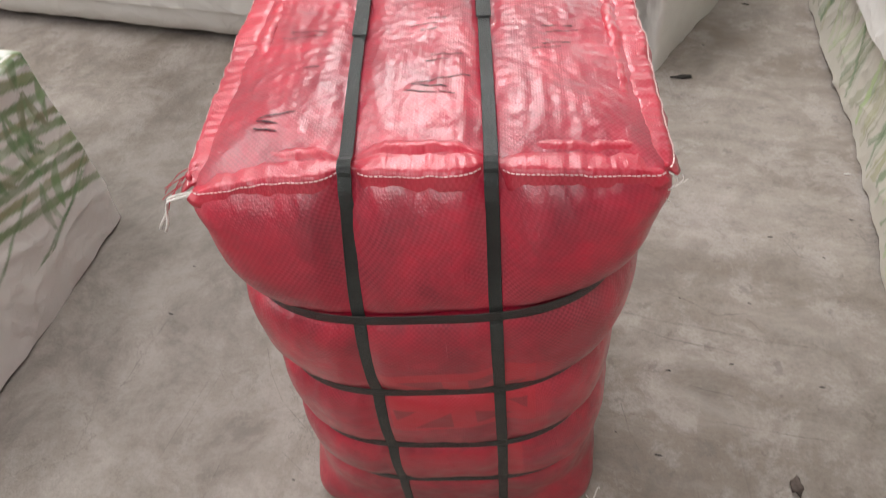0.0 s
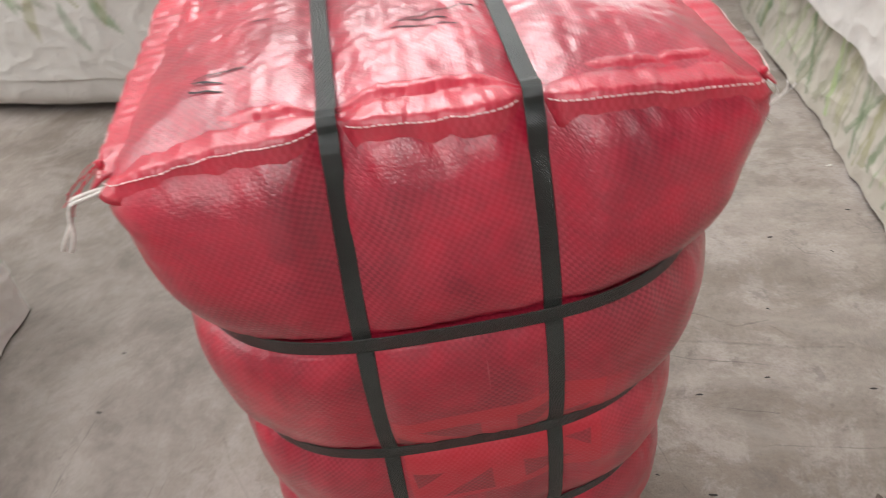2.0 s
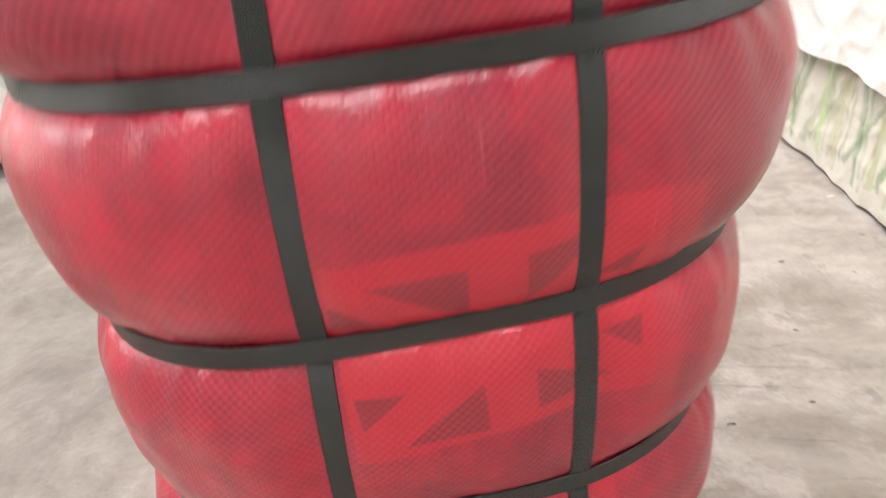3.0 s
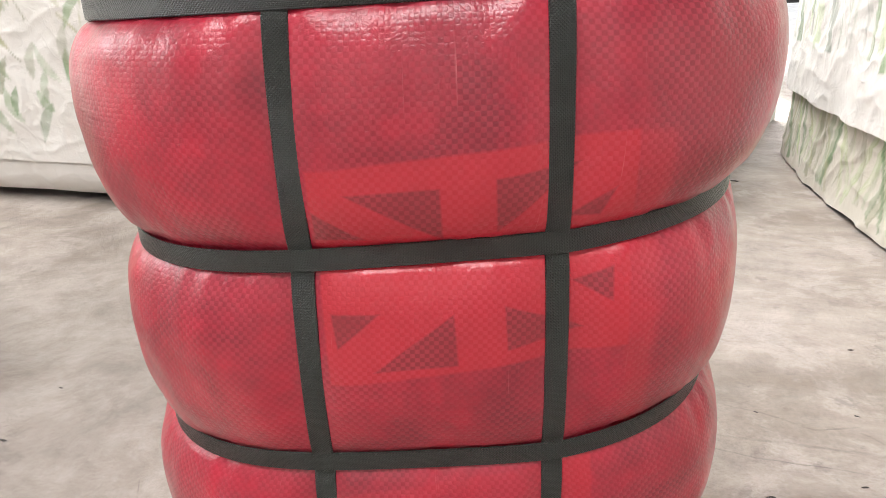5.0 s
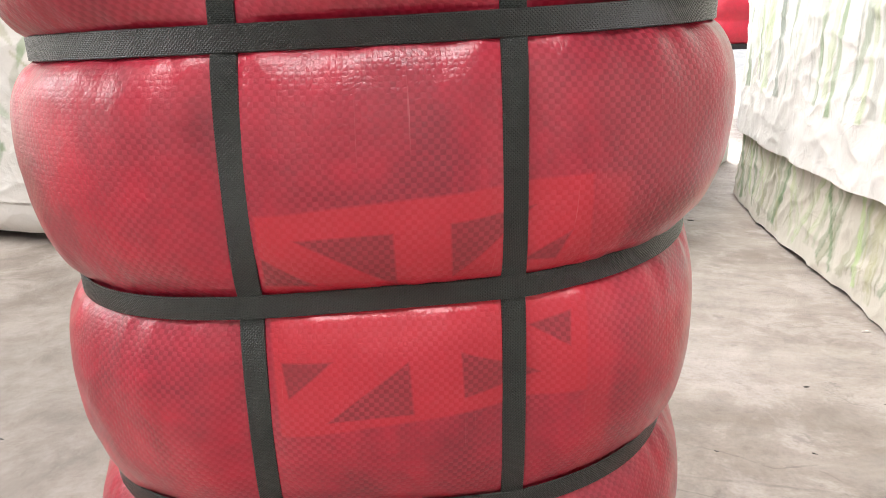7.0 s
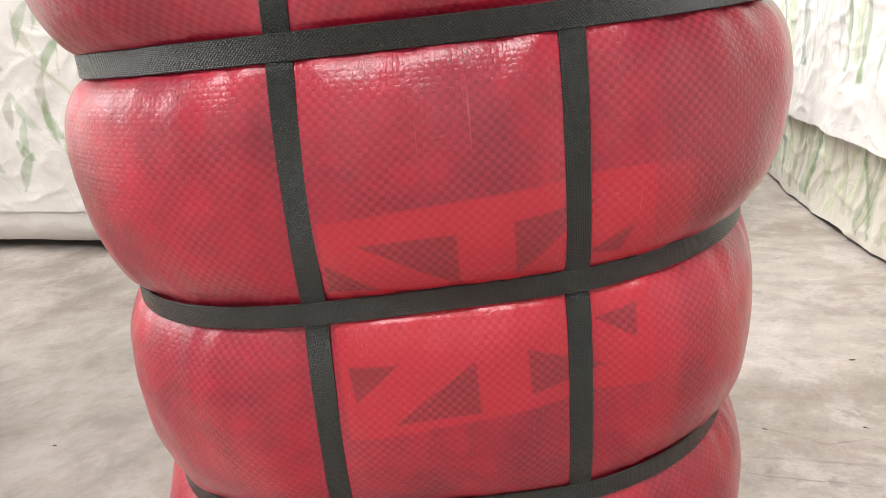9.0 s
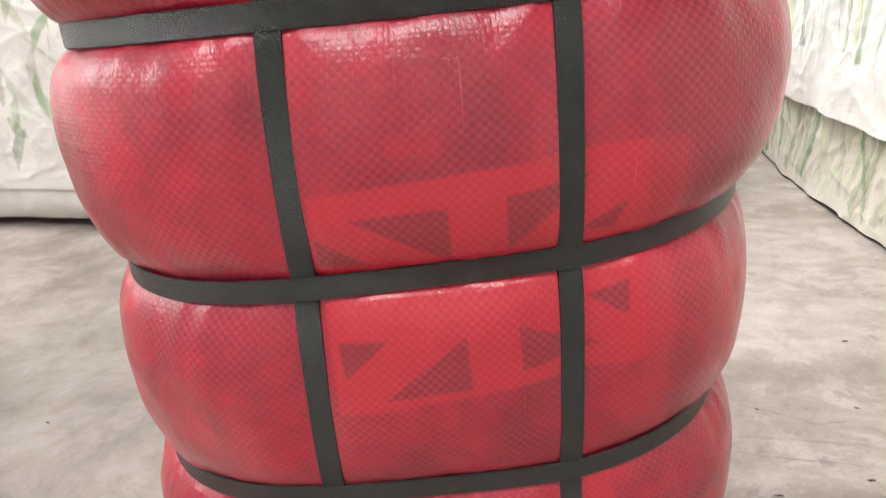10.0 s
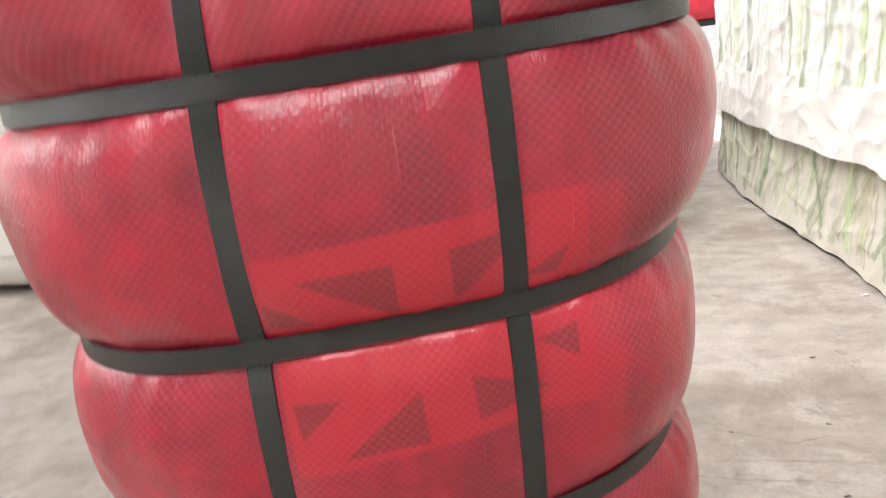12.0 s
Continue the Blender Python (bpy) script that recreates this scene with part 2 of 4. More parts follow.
def concrete_material():
    m, nodes, links, bsdf = material("trowelled_concrete")
    co = nodes.new("ShaderNodeTexCoord").outputs["Object"]
    mp = nodes.new("ShaderNodeMapping")
    links.new(co, mp.inputs[0])
    mp.inputs["Rotation"].default_value = (0, 0, radians(-28))
    mp.inputs["Scale"].default_value = (0.9, 1.7, 1)
    split = nodes.new("ShaderNodeSeparateXYZ")
    links.new(co, split.inputs[0])
    wander = nodes.new("ShaderNodeTexNoise")
    links.new(co, wander.inputs["Vector"])
    wander.inputs["Scale"].default_value, wander.inputs["Detail"].default_value = 6.0, 7
    wcol = wander.outputs["Color"]
    patch = noise_tex(nodes, links, co, 0.9, 6, 0.6, 0.5)
    sweep = noise_tex(nodes, links, mp.outputs[0], 1.5, 9, 0.68, 0.6)
    mottle = noise_tex(nodes, links, co, 5.0, 11, 0.76, 0.25)
    flake = noise_tex(nodes, links, co, 16, 9, 0.72, 0.3)
    grain = noise_tex(nodes, links, co, 110, 4, 0.7)
    col = mix(nodes, links, ramp(nodes, links, patch, 0.34, 0.66), (0.200, 0.158, 0.125), (0.395, 0.340, 0.298))
    col = mix(nodes, links, ramp(nodes, links, sweep, 0.40, 0.62, 0, 0.55), col, (0.433, 0.380, 0.338))
    col = mix(nodes, links, ramp(nodes, links, mottle, 0.50, 0.58, 0, 0.45), col, (0.525, 0.470, 0.439))
    col = mix(nodes, links, ramp(nodes, links, mottle, 0.47, 0.39, 0, 0.5), col, (0.168, 0.142, 0.125))
    col = mix(nodes, links, ramp(nodes, links, flake, 0.58, 0.64, 0, 0.5), col, (0.153, 0.129, 0.113))
    col = mix(nodes, links, ramp(nodes, links, grain, 0.45, 0.70, 0, 0.4), col, (0.173, 0.148, 0.131))
    for turn, seed, dark in ((62, 0.0, 0.5), (-18, 7.0, 0.35)):
        mq = nodes.new("ShaderNodeMapping")
        links.new(co, mq.inputs[0])
        mq.inputs["Location"].default_value = (seed, seed, 0)
        mq.inputs["Rotation"].default_value = (0, 0, radians(turn))
        mq.inputs["Scale"].default_value = (42, 1.3, 1)
        line = noise_tex(nodes, links, mq.outputs[0], 1.0, 3, 0.5, 0.2)
        col = mix(nodes, links, ramp(nodes, links, line, 0.70, 0.76, 0, dark), col, (0.122, 0.105, 0.095))
    # long trowel strokes: one way beside each flank of the bale
    side = ramp(nodes, links, put(nodes, links, "ShaderNodeMath", op="ADD", i_0=split.outputs[0], i_1=ramp(nodes, links, patch, 0.3, 0.7, -0.3, 0.3)).outputs[0], -0.25, 0.2)
    strokes = []
    for turn, seed in ((57, 3.0), (-17, 11.0)):
        mq = nodes.new("ShaderNodeMapping")
        mq.vector_type = "TEXTURE"
        links.new(put(nodes, links, "ShaderNodeVectorMath", op="ADD", i_0=co, i_1=put(nodes, links, "ShaderNodeVectorMath", op="SCALE", i_0=wcol, i_Scale=0.10).outputs[0]).outputs[0], mq.inputs[0])
        mq.inputs["Location"].default_value = (seed, seed, 0)
        mq.inputs["Rotation"].default_value = (0, 0, radians(turn))
        mq.inputs["Scale"].default_value = (0.8, 0.13, 1)
        strokes.append(noise_tex(nodes, links, mq.outputs[0], 1.0, 7, 0.62, 0.3))
    stroke = mix(nodes, links, side, strokes[0], strokes[1])
    col = mix(nodes, links, ramp(nodes, links, stroke, 0.50, 0.68, 0, 0.35), col, (0.52, 0.465, 0.42))
    col = mix(nodes, links, ramp(nodes, links, stroke, 0.48, 0.30, 0, 0.30), col, (0.20, 0.163, 0.135))
    # brown stain beside the left stack, with that stack's shade painted into the colour
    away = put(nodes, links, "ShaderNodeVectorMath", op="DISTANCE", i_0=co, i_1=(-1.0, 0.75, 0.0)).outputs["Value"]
    shaded = put(nodes, links, "ShaderNodeMath", op="ADD", i_0=away, i_1=put(nodes, links, "ShaderNodeMath", op="MULTIPLY", i_0=sweep, i_1=0.9).outputs[0]).outputs[0]
    col = mix(nodes, links, ramp(nodes, links, shaded, 1.75, 0.85, 0, 0.80), col, mix(nodes, links, ramp(nodes, links, mottle, 0.4, 0.6), (0.138, 0.114, 0.097), (0.235, 0.200, 0.177)))
    vor = nodes.new("ShaderNodeTexVoronoi")
    vor.feature = "DISTANCE_TO_EDGE"
    wn = noise_tex(nodes, links, co, 3.0, 6, 0.7)
    off = put(nodes, links, "ShaderNodeVectorMath", op="SCALE", i_0=nodes[wn.node.name].outputs["Color"], i_Scale=0.55).outputs[0]
    links.new(put(nodes, links, "ShaderNodeVectorMath", op="ADD", i_0=co, i_1=off).outputs[0], vor.inputs["Vector"])
    vor.inputs["Scale"].default_value = 1.6
    crack = ramp(nodes, links, vor.outputs["Distance"], 0.0, 0.006, 1, 0)
    gate = ramp(nodes, links, patch, 0.48, 0.56)
    crack = put(nodes, links, "ShaderNodeMath", op="MULTIPLY", i_0=crack, i_1=gate).outputs[0]
    col = mix(nodes, links, put(nodes, links, "ShaderNodeMath", op="MULTIPLY", i_0=crack, i_1=0.55).outputs[0], col, (0.122, 0.102, 0.091))
    # cracks and scored lines
    shaken = put(nodes, links, "ShaderNodeVectorMath", op="ADD", i_0=co, i_1=put(nodes, links, "ShaderNodeVectorMath", op="SCALE", i_0=put(nodes, links, "ShaderNodeVectorMath", op="SUBTRACT", i_0=wcol, i_1=(0.5, 0.5, 0.5)).outputs[0], i_Scale=0.045).outputs[0]).outputs[0]
    scored = None
    for line, half in FLOOR_LINES:
        for (ax, ay), (bx, by) in zip(line, line[1:]):
            size = math.hypot(bx - ax, by - ay)
            dx, dy = (bx - ax) / size, (by - ay) / size
            rel = put(nodes, links, "ShaderNodeVectorMath", op="SUBTRACT", i_0=shaken if half > 0.001 else co, i_1=(ax, ay, 0)).outputs[0]
            along = put(nodes, links, "ShaderNodeVectorMath", op="DOT_PRODUCT", i_0=rel, i_1=(dx, dy, 0)).outputs["Value"]
            held = put(nodes, links, "ShaderNodeClamp", i_0=along, i_1=0.0, i_2=size).outputs[0]
            foot = put(nodes, links, "ShaderNodeVectorMath", op="SCALE", i_0=(dx, dy, 0), i_Scale=held).outputs[0]
            gap = put(nodes, links, "ShaderNodeVectorMath", op="DISTANCE", i_0=put(nodes, links, "ShaderNodeVectorMath", op="MULTIPLY", i_0=rel, i_1=(1, 1, 0)).outputs[0], i_1=foot).outputs["Value"]
            mark = ramp(nodes, links, gap, half * 0.5, half * 1.6, 1, 0)
            scored = mark if scored is None else put(nodes, links, "ShaderNodeMath", op="MAXIMUM", i_0=scored, i_1=mark).outputs[0]
    broken = put(nodes, links, "ShaderNodeMath", op="MULTIPLY", i_0=scored, i_1=ramp(nodes, links, flake, 0.40, 0.58, 0.03, 0.42)).outputs[0]
    col = mix(nodes, links, broken, col, (0.075, 0.062, 0.053))
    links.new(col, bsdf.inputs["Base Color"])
    links.new(ramp(nodes, links, sweep, 0.3, 0.7, 0.60, 0.38), bsdf.inputs["Roughness"])
    first = bump(nodes, links, mottle, 1.0, 0.016, bsdf)
    first = bump(nodes, links, stroke, 0.35, 0.010, bsdf, first)
    first = bump(nodes, links, flake, 0.7, 0.004, bsdf, first)
    bump(nodes, links, grain, 0.2, 0.001, bsdf, first)
    return m


CONCRETE = concrete_material()


# ---- mesh helpers ----
def mesh_object(name, data, parent=None, label=""):
    ob = new(name, data)
    if parent:
        ob.parent = parent
    if label:
        ob["label"] = label
    return ob


def from_arrays(name, verts, faces, mat, parent=None, label="", uvs=None, colors=None, smooth=True):
    me = bpy.data.meshes.new(name)
    me.from_pydata([tuple(v) for v in verts], [], faces)
    me.materials.append(mat)
    if uvs is not None:
        layer = me.uv_layers.new(name="uv")
        index = np.empty(len(me.loops), dtype=np.int32)
        me.loops.foreach_get("vertex_index", index)
        layer.data.foreach_set("uv", np.asarray(uvs, dtype=np.float32)[index].ravel())
    if colors is not None:
        at = me.attributes.new("print", "FLOAT_COLOR", "POINT")
        rgba = np.ones((len(verts), 4), dtype=np.float32)
        rgba[:, :3] = colors
        at.data.foreach_set("color", rgba.ravel())
    me.polygons.foreach_set("use_smooth", [smooth] * len(me.polygons))
    me.update()
    return mesh_object(name, me, parent, label)


def part(name, bm, mat, parent=None, label="", smooth=False):
    me = bpy.data.meshes.new(name)
    bmesh.ops.recalc_face_normals(bm, faces=bm.faces)
    bm.to_mesh(me)
    bm.free()
    me.materials.append(mat)
    me.polygons.foreach_set("use_smooth", [smooth] * len(me.polygons))
    return mesh_object(name, me, parent, label)


def box(bm, lo, hi, turn=None):
    lo, hi = Vector(lo), Vector(hi)
    m = Matrix.Translation((lo + hi) / 2) @ (turn or Matrix()) @ Matrix.Diagonal((*(hi - lo), 1))
    return bmesh.ops.create_cube(bm, size=1, matrix=m)["verts"]


def grid_faces(rows, cols, closed=False, start=0):
    out = []
    for r in range(rows - 1):
        for c in range(cols if closed else cols - 1):
            d = (c + 1) % cols
            out.append((start + r * cols + c, start + r * cols + d, start + (r + 1) * cols + d, start + (r + 1) * cols + c))
    return out


def ribbon(name, points, across, outward, width, thick, mat, parent, label="", closed=False):
    """A flat band along points; across and outward are unit vectors at each point."""
    verts, uvs, run = [], [], 0.0
    for i, (p, a, o) in enumerate(zip(points, across, outward)):
        run += (p - points[i - 1]).length if i else 0
        w = width[i] if isinstance(width, list) else width
        for du, dn in ((-0.5, 0), (-0.46, 1), (0.46, 1), (0.5, 0)):
            verts.append(p + a * (du * w) + o * (dn * thick))
            uvs.append((du * w, run))
    faces = grid_faces(len(points), 4, True)
    if closed:
        last = 4 * (len(points) - 1)
        faces += [(last + c, last + (c + 1) % 4, (c + 1) % 4, c) for c in range(4)]
    ob = from_arrays(name, verts, faces, mat, parent, label, uvs, smooth=False)
    return ob


def cord(name, points, radius, mat, parent=None, label="", sides=6):
    """A thin round cord along points."""
    verts = []
    for i, p in enumerate(points):
        d = (points[min(i + 1, len(points) - 1)] - points[max(i - 1, 0)]).normalized()
        u = d.orthogonal().normalized()
        v = d.cross(u)
        for k in range(sides):
            a = 2 * math.pi * k / sides
            verts.append(p + (u * math.cos(a) + v * math.sin(a)) * radius)
    faces = grid_faces(len(points), sides, True)
    n = len(verts)
    faces += [tuple(range(sides))[::-1], tuple(range(n - sides, n))]
    return from_arrays(name, verts, faces, mat, parent, label)


# ---- the room ----
X0, X1, Y0, Y1 = -5.0, 5.5, -5.0, 7.0


def floor():
    bm = bmesh.new()
    box(bm, (X0, Y0, -0.2), (X1, Y1, 0))
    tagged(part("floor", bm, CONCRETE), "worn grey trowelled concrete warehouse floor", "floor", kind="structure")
    bm = bmesh.new()
    box(bm, (-40, Y1 + 0.2, -0.25), (40, 60, -0.05))
    tagged(part("ground", bm, YARD), "pale sunlit concrete yard beyond the open gate", "ground", kind="structure")


def wall(name, lo, hi, hole=None, axis=0):
    """A wall, with one opening from (a0, z0) to (a1, z1) along its axis."""
    bm = bmesh.new()
    if not hole:
        box(bm, lo, hi)
    else:
        a0, z0, a1, z1 = hole
        for b0, c0, b1, c1 in ((lo[axis], lo[2], a0, hi[2]), (a1, lo[2], hi[axis], hi[2]), (a0, z1, a1, hi[2]), (a0, lo[2], a1, z0)):
            if b1 - b0 > 0.001 and c1 - c0 > 0.001:
                p, q = list(lo), list(hi)
                p[axis], p[2], q[axis], q[2] = b0, c0, b1, c1
                box(bm, p, q)
    tagged(part(name, bm, WALLPAINT), "white plastered warehouse wall", "wall", kind="structure")


floor()
wall("wall_north", (X0, Y1, 0), (X1, Y1 + 0.2, ROOF), (1.2, 0.0, 5.2, 3.2))
wall("wall_south", (X0, Y0 - 0.2, 0), (X1, Y0, ROOF))
# high opening cut for the added west fill
wall("wall_west", (X0 - 0.2, Y0 - 0.2, 0), (X0, Y1 + 0.2, ROOF), (-0.9, 2.45, 1.5, 3.55), 1)
wall("wall_east", (X1, Y0 - 0.2, 0), (X1 + 0.2, Y1 + 0.2, ROOF))


def ceiling():
    """Roof sheets with roof lights cut through."""
    bm = bmesh.new()
    holes = [(x - w / 2, y - d / 2, x + w / 2, y + d / 2) for x, y, w, d, _ in SKYLIGHTS]
    xs = sorted({X0 - 0.2, X1 + 0.2, *[h[0] for h in holes], *[h[2] for h in holes]})
    ys = sorted({Y0 - 0.2, Y1 + 0.2, *[h[1] for h in holes], *[h[3] for h in holes]})
    for xa, xb in zip(xs, xs[1:]):
        for ya, yb in zip(ys, ys[1:]):
            mx, my = (xa + xb) / 2, (ya + yb) / 2
            if not any(h[0] < mx < h[2] and h[1] < my < h[3] for h in holes):
                box(bm, (xa, ya, ROOF), (xb, yb, ROOF + 0.12))
    tagged(part("ceiling", bm, ROOFSHEET), "grey sheet roof with long roof lights", "ceiling", kind="structure")


ceiling()

# ---- the bale ----
ROWS_Z = [0.222, 0.394, 0.573, 0.747]
TOP = 0.928
CUTS = [0.0, *ROWS_Z, TOP]
HALF = [0.286, 0.2725, 0.268, 0.2685, 0.2795, 0.284]
MID = [-0.016, 0.000, -0.007, -0.0035, -0.0015, 0.003]
FRONT = [0.080, 0.030, 0.010, 0.002, 0.003, 0.075]
BACK = [0.62, 0.65, 0.66, 0.665, 0.665, 0.64]
OUT_L = [0.028, 0.028, 0.022, 0.026, 0.016]
OUT_R = [0.0145, 0.0195, 0.0195, 0.026, 0.0215]
OUT_Y = [0.016, 0.018, 0.019, 0.021, 0.028]
SKEW = [1.0, 1.0, 0.97, 1.0, 1.05]
POWER = 3.35


def strap_x(side, z):
    if side < 0:
        return float(np.interp(z, [0.0, 0.235, 0.394, 0.573, 0.748, 0.93], [-0.108, -0.095, -0.0925, -0.090, -0.089, -0.084]))
    return float(np.interp(z, [0.0, 0.394, 0.93], [0.088, 0.0905, 0.086]))


TILTS = [0.008, 0.007, 0.007, 0.0075]


def lean(x, z):
    """How far a girth strap at height z rides up or down at x: its tilt, and the rise towards the sack's flank."""
    rise = 0.10 * max(0.0, x - 0.10) * min(1.0, max(0.0, (0.66 - z) / 0.1)) * min(1.0, z / 0.15)
    return rise + float(np.interp(z, CUTS, [0.0, *TILTS, 0.0])) * x / 0.18


def flank(theta):
    c, s = math.cos(theta), math.sin(theta)
    return 0.26 * c * (abs(c) ** POWER + abs(s) ** POWER) ** (-1 / POWER)


def droop(x, y):
    """How far the rim's front corners hang down."""
    return -(0.024 if x < 0 else 0.014) * min(1.0, abs(x) / 0.29) ** 3 * max(0.0, 1 - max(0.0, y - 0.08) / 0.3)


def power_at(z):
    """How square the sack's girth is at a height: squarest at the sewn rim."""
    return POWER + 2.0 * min(1.0, max(0.0, (z - 0.75) / 0.1)) + 14 * max(0.0, (z - 0.82) / (TOP - 0.82)) ** 3 + 5 * max(0.0, 1 - z / 0.12) ** 2


def side_point(theta, z):
    """The sack's side at an angle round it and a height, without its fine creases; also the swell there (0 at a strap)."""
    level = z
    across = flank(theta)
    z = level - lean(across, level)
    z = min(TOP, max(0.0, level - lean(across, z)))
    k = min(int(np.searchsorted(CUTS, z, side="right")) - 1, 4)
    k = max(k, 0)
    t = (z - CUTS[k]) / (CUTS[k + 1] - CUTS[k])
    flat = 0.008 / (CUTS[k + 1] - CUTS[k])
    low, high = (0.0 if k == 0 else flat), (1.0 if k == 4 else 1 - flat)
    e = min(1.0, max(0.0, (t - low) / (high - low)))
    e = e ** SKEW[k]
    swell = max(0.0, 1 - abs(2 * e - 1) ** 2.6) ** (0.85 if k == 4 and e > 0.5 else 0.66)
    if k == 0 and t < 0.5:
        swell = 0.55 + 0.45 * swell
    a = float(np.interp(z, CUTS, HALF))
    f, b = float(np.interp(z, CUTS, FRONT)), float(np.interp(z, CUTS, BACK))
    c, s = math.cos(theta), math.sin(theta)
    power = power_at(z)
    reach = (abs(c) ** power + abs(s) ** power) ** (-1 / power)
    ux, uy = c * reach, s * reach
    x0 = float(np.interp(z, CUTS, MID)) + a * ux
    groove = 0.0
    if s < 0:
        for side in (-1, 1):
            groove = max(groove, math.exp(-((x0 - strap_x(side, z)) / 0.024) ** 2))
    press = 1 - 0.55 * groove
    x = x0 + (OUT_L[k] if c < 0 else OUT_R[k]) * swell * ux
    y = (f + b) / 2 + (b - f) / 2 * uy + OUT_Y[k] * swell * press * uy
    if s < 0 and k == 4:
        y += 0.008 * groove * t
    z = level
    high = z + droop(x, y) * max(0.0, (z - 0.80) / (TOP - 0.80)) ** 2
    return Vector((x, y, high)), swell


def theta_at(x, z):
    """The front angle at which the side stands at x."""
    lo, hi = -math.pi + 0.05, -0.05
    for _ in range(40):
        mid = (lo + hi) / 2
        if side_point(mid, z)[0].x < x:
            lo = mid
        else:
            hi = mid
    return (lo + hi) / 2


def even_angles(count, power):
    """Angles that lie evenly along the girth, and its length."""
    th = np.linspace(-math.pi, math.pi, 3001)
    c, d = np.cos(th), np.sin(th)
    reach = (np.abs(c) ** power + np.abs(d) ** power) ** (-1 / power)
    run = np.r_[0, np.cumsum(np.hypot(np.diff(0.28 * c * reach), np.diff(0.32 * d * reach)))]
    return np.interp(np.linspace(0, run[-1], count, endpoint=False), run, th), run[-1]


def top_height(x, y, s):
    """The top's height: a low cushion pressed in under the two straps."""
    z = TOP + 0.026 * (1 - s ** 3) + droop(x, y) * s ** 4
    for side in (-1, 1):
        sx = strap_x(side, TOP) + (-0.055 if side < 0 else -0.035) * max(0, y - 0.1)
        z -= 0.010 * math.exp(-((x - sx) / 0.022) ** 2) * (1 - s ** 6)
    return z


def sack_mesh(parent):
    count, levels, rings = 760, 330, 70
    verts, uvs = [], []
    for j in range(levels):
        z = TOP * j / (levels - 1)
        angles, girth = even_angles(count, power_at(z))
        for i, th in enumerate(angles):
            p, swell = side_point(th, z)
            run = girth * i / count
            row = z - lean(flank(th), z)
            near = min(abs(row - r) for r in ROWS_Z)
            below = min((r - row if r > row else 1.0) for r in ROWS_Z)
            out = Vector((math.cos(th), math.sin(th), 0))
            d = 0.0045 * noise.noise(p * 8) + 0.0016 * noise.noise(p * 26)
            d += 0.0045 * (1 + 0.6 * min(1.0, max(0.0, (abs(p.x) - 0.14) / 0.1))) * math.exp(-near / 0.014) * noise.noise(Vector((run * 75, z * 9, 3)))
            d += 0.0042 * math.exp(-below / 0.022) * noise.noise(Vector((run * 48, z * 5, 17)))
            d += 0.0014 * math.exp(-near / 0.03) * noise.noise(Vector((run * 34, z * 14, 7)))
            d += 0.0050 * math.exp(-(TOP - z) / 0.03) * noise.noise(Vector((run * 60, z * 12, 9))) + 0.0040 * math.exp(-(TOP - z) / 0.05) * noise.noise(Vector((run * 26, z * 16, 5)))
            d *= min(1.0, near / 0.012) * (1 - 0.9 * max(math.exp(-((p.x - strap_x(k, z)) / 0.014) ** 2) for k in (-1, 1)))
            p = p + out * d
            verts.append(p)
            uvs.append((run, z))
    rim = [side_point(th, TOP)[0] for th in angles]
    mid = Vector((0.003, (FRONT[-1] + BACK[-1]) / 2, 0))
    for k in range(1, rings + 1):
        s = 1 - k / (rings + 0.5)
        for i, r in enumerate(rim):
            x, y = mid.x + (r.x - mid.x) * s, mid.y + (r.y - mid.y) * s
            q = Vector((x, y, 0))
            d = 0.0030 * noise.noise(q * 14) + 0.0017 * noise.noise(Vector((x * 70, y * 18, 1))) + 0.0010 * noise.noise(q * 90)
            verts.append(Vector((x, y, top_height(x, y, s) + d * (1 - s ** 10))))
            uvs.append((x, y))
    faces = grid_faces(levels + rings, count, True)
    faces.append(tuple(range(count))[::-1])
    last = (levels + rings - 1) * count
    faces.append(tuple(range(last, last + count)))
    return from_arrays("sack", verts, faces, SACK, parent, "glossy red woven plastic sack with a faint printed flag", uvs)


def girth_strap(z, parent):
    pts, outs = [], []
    angles, _ = even_angles(240, POWER)
    for i in range(240):
        th = float(angles[i])
        ride = lean(flank(th), z)
        p = side_point(th, z + ride)[0]
        q = side_point(th + 0.002, z + ride)[0]
        d = (q - p).normalized()
        o = Vector((d.y, -d.x, 0))
        pts.append(Vector((p.x, p.y, z + ride + 0.0012 * math.sin(3 * th + z * 20))) + o * 0.0038)
        outs.append(o)
    up = [Vector((0, 0, 1))] * 240
    ribbon("strap", pts, up, outs, 0.0171, 0.0011, STRAP, parent, "dark green embossed plastic strap", True)


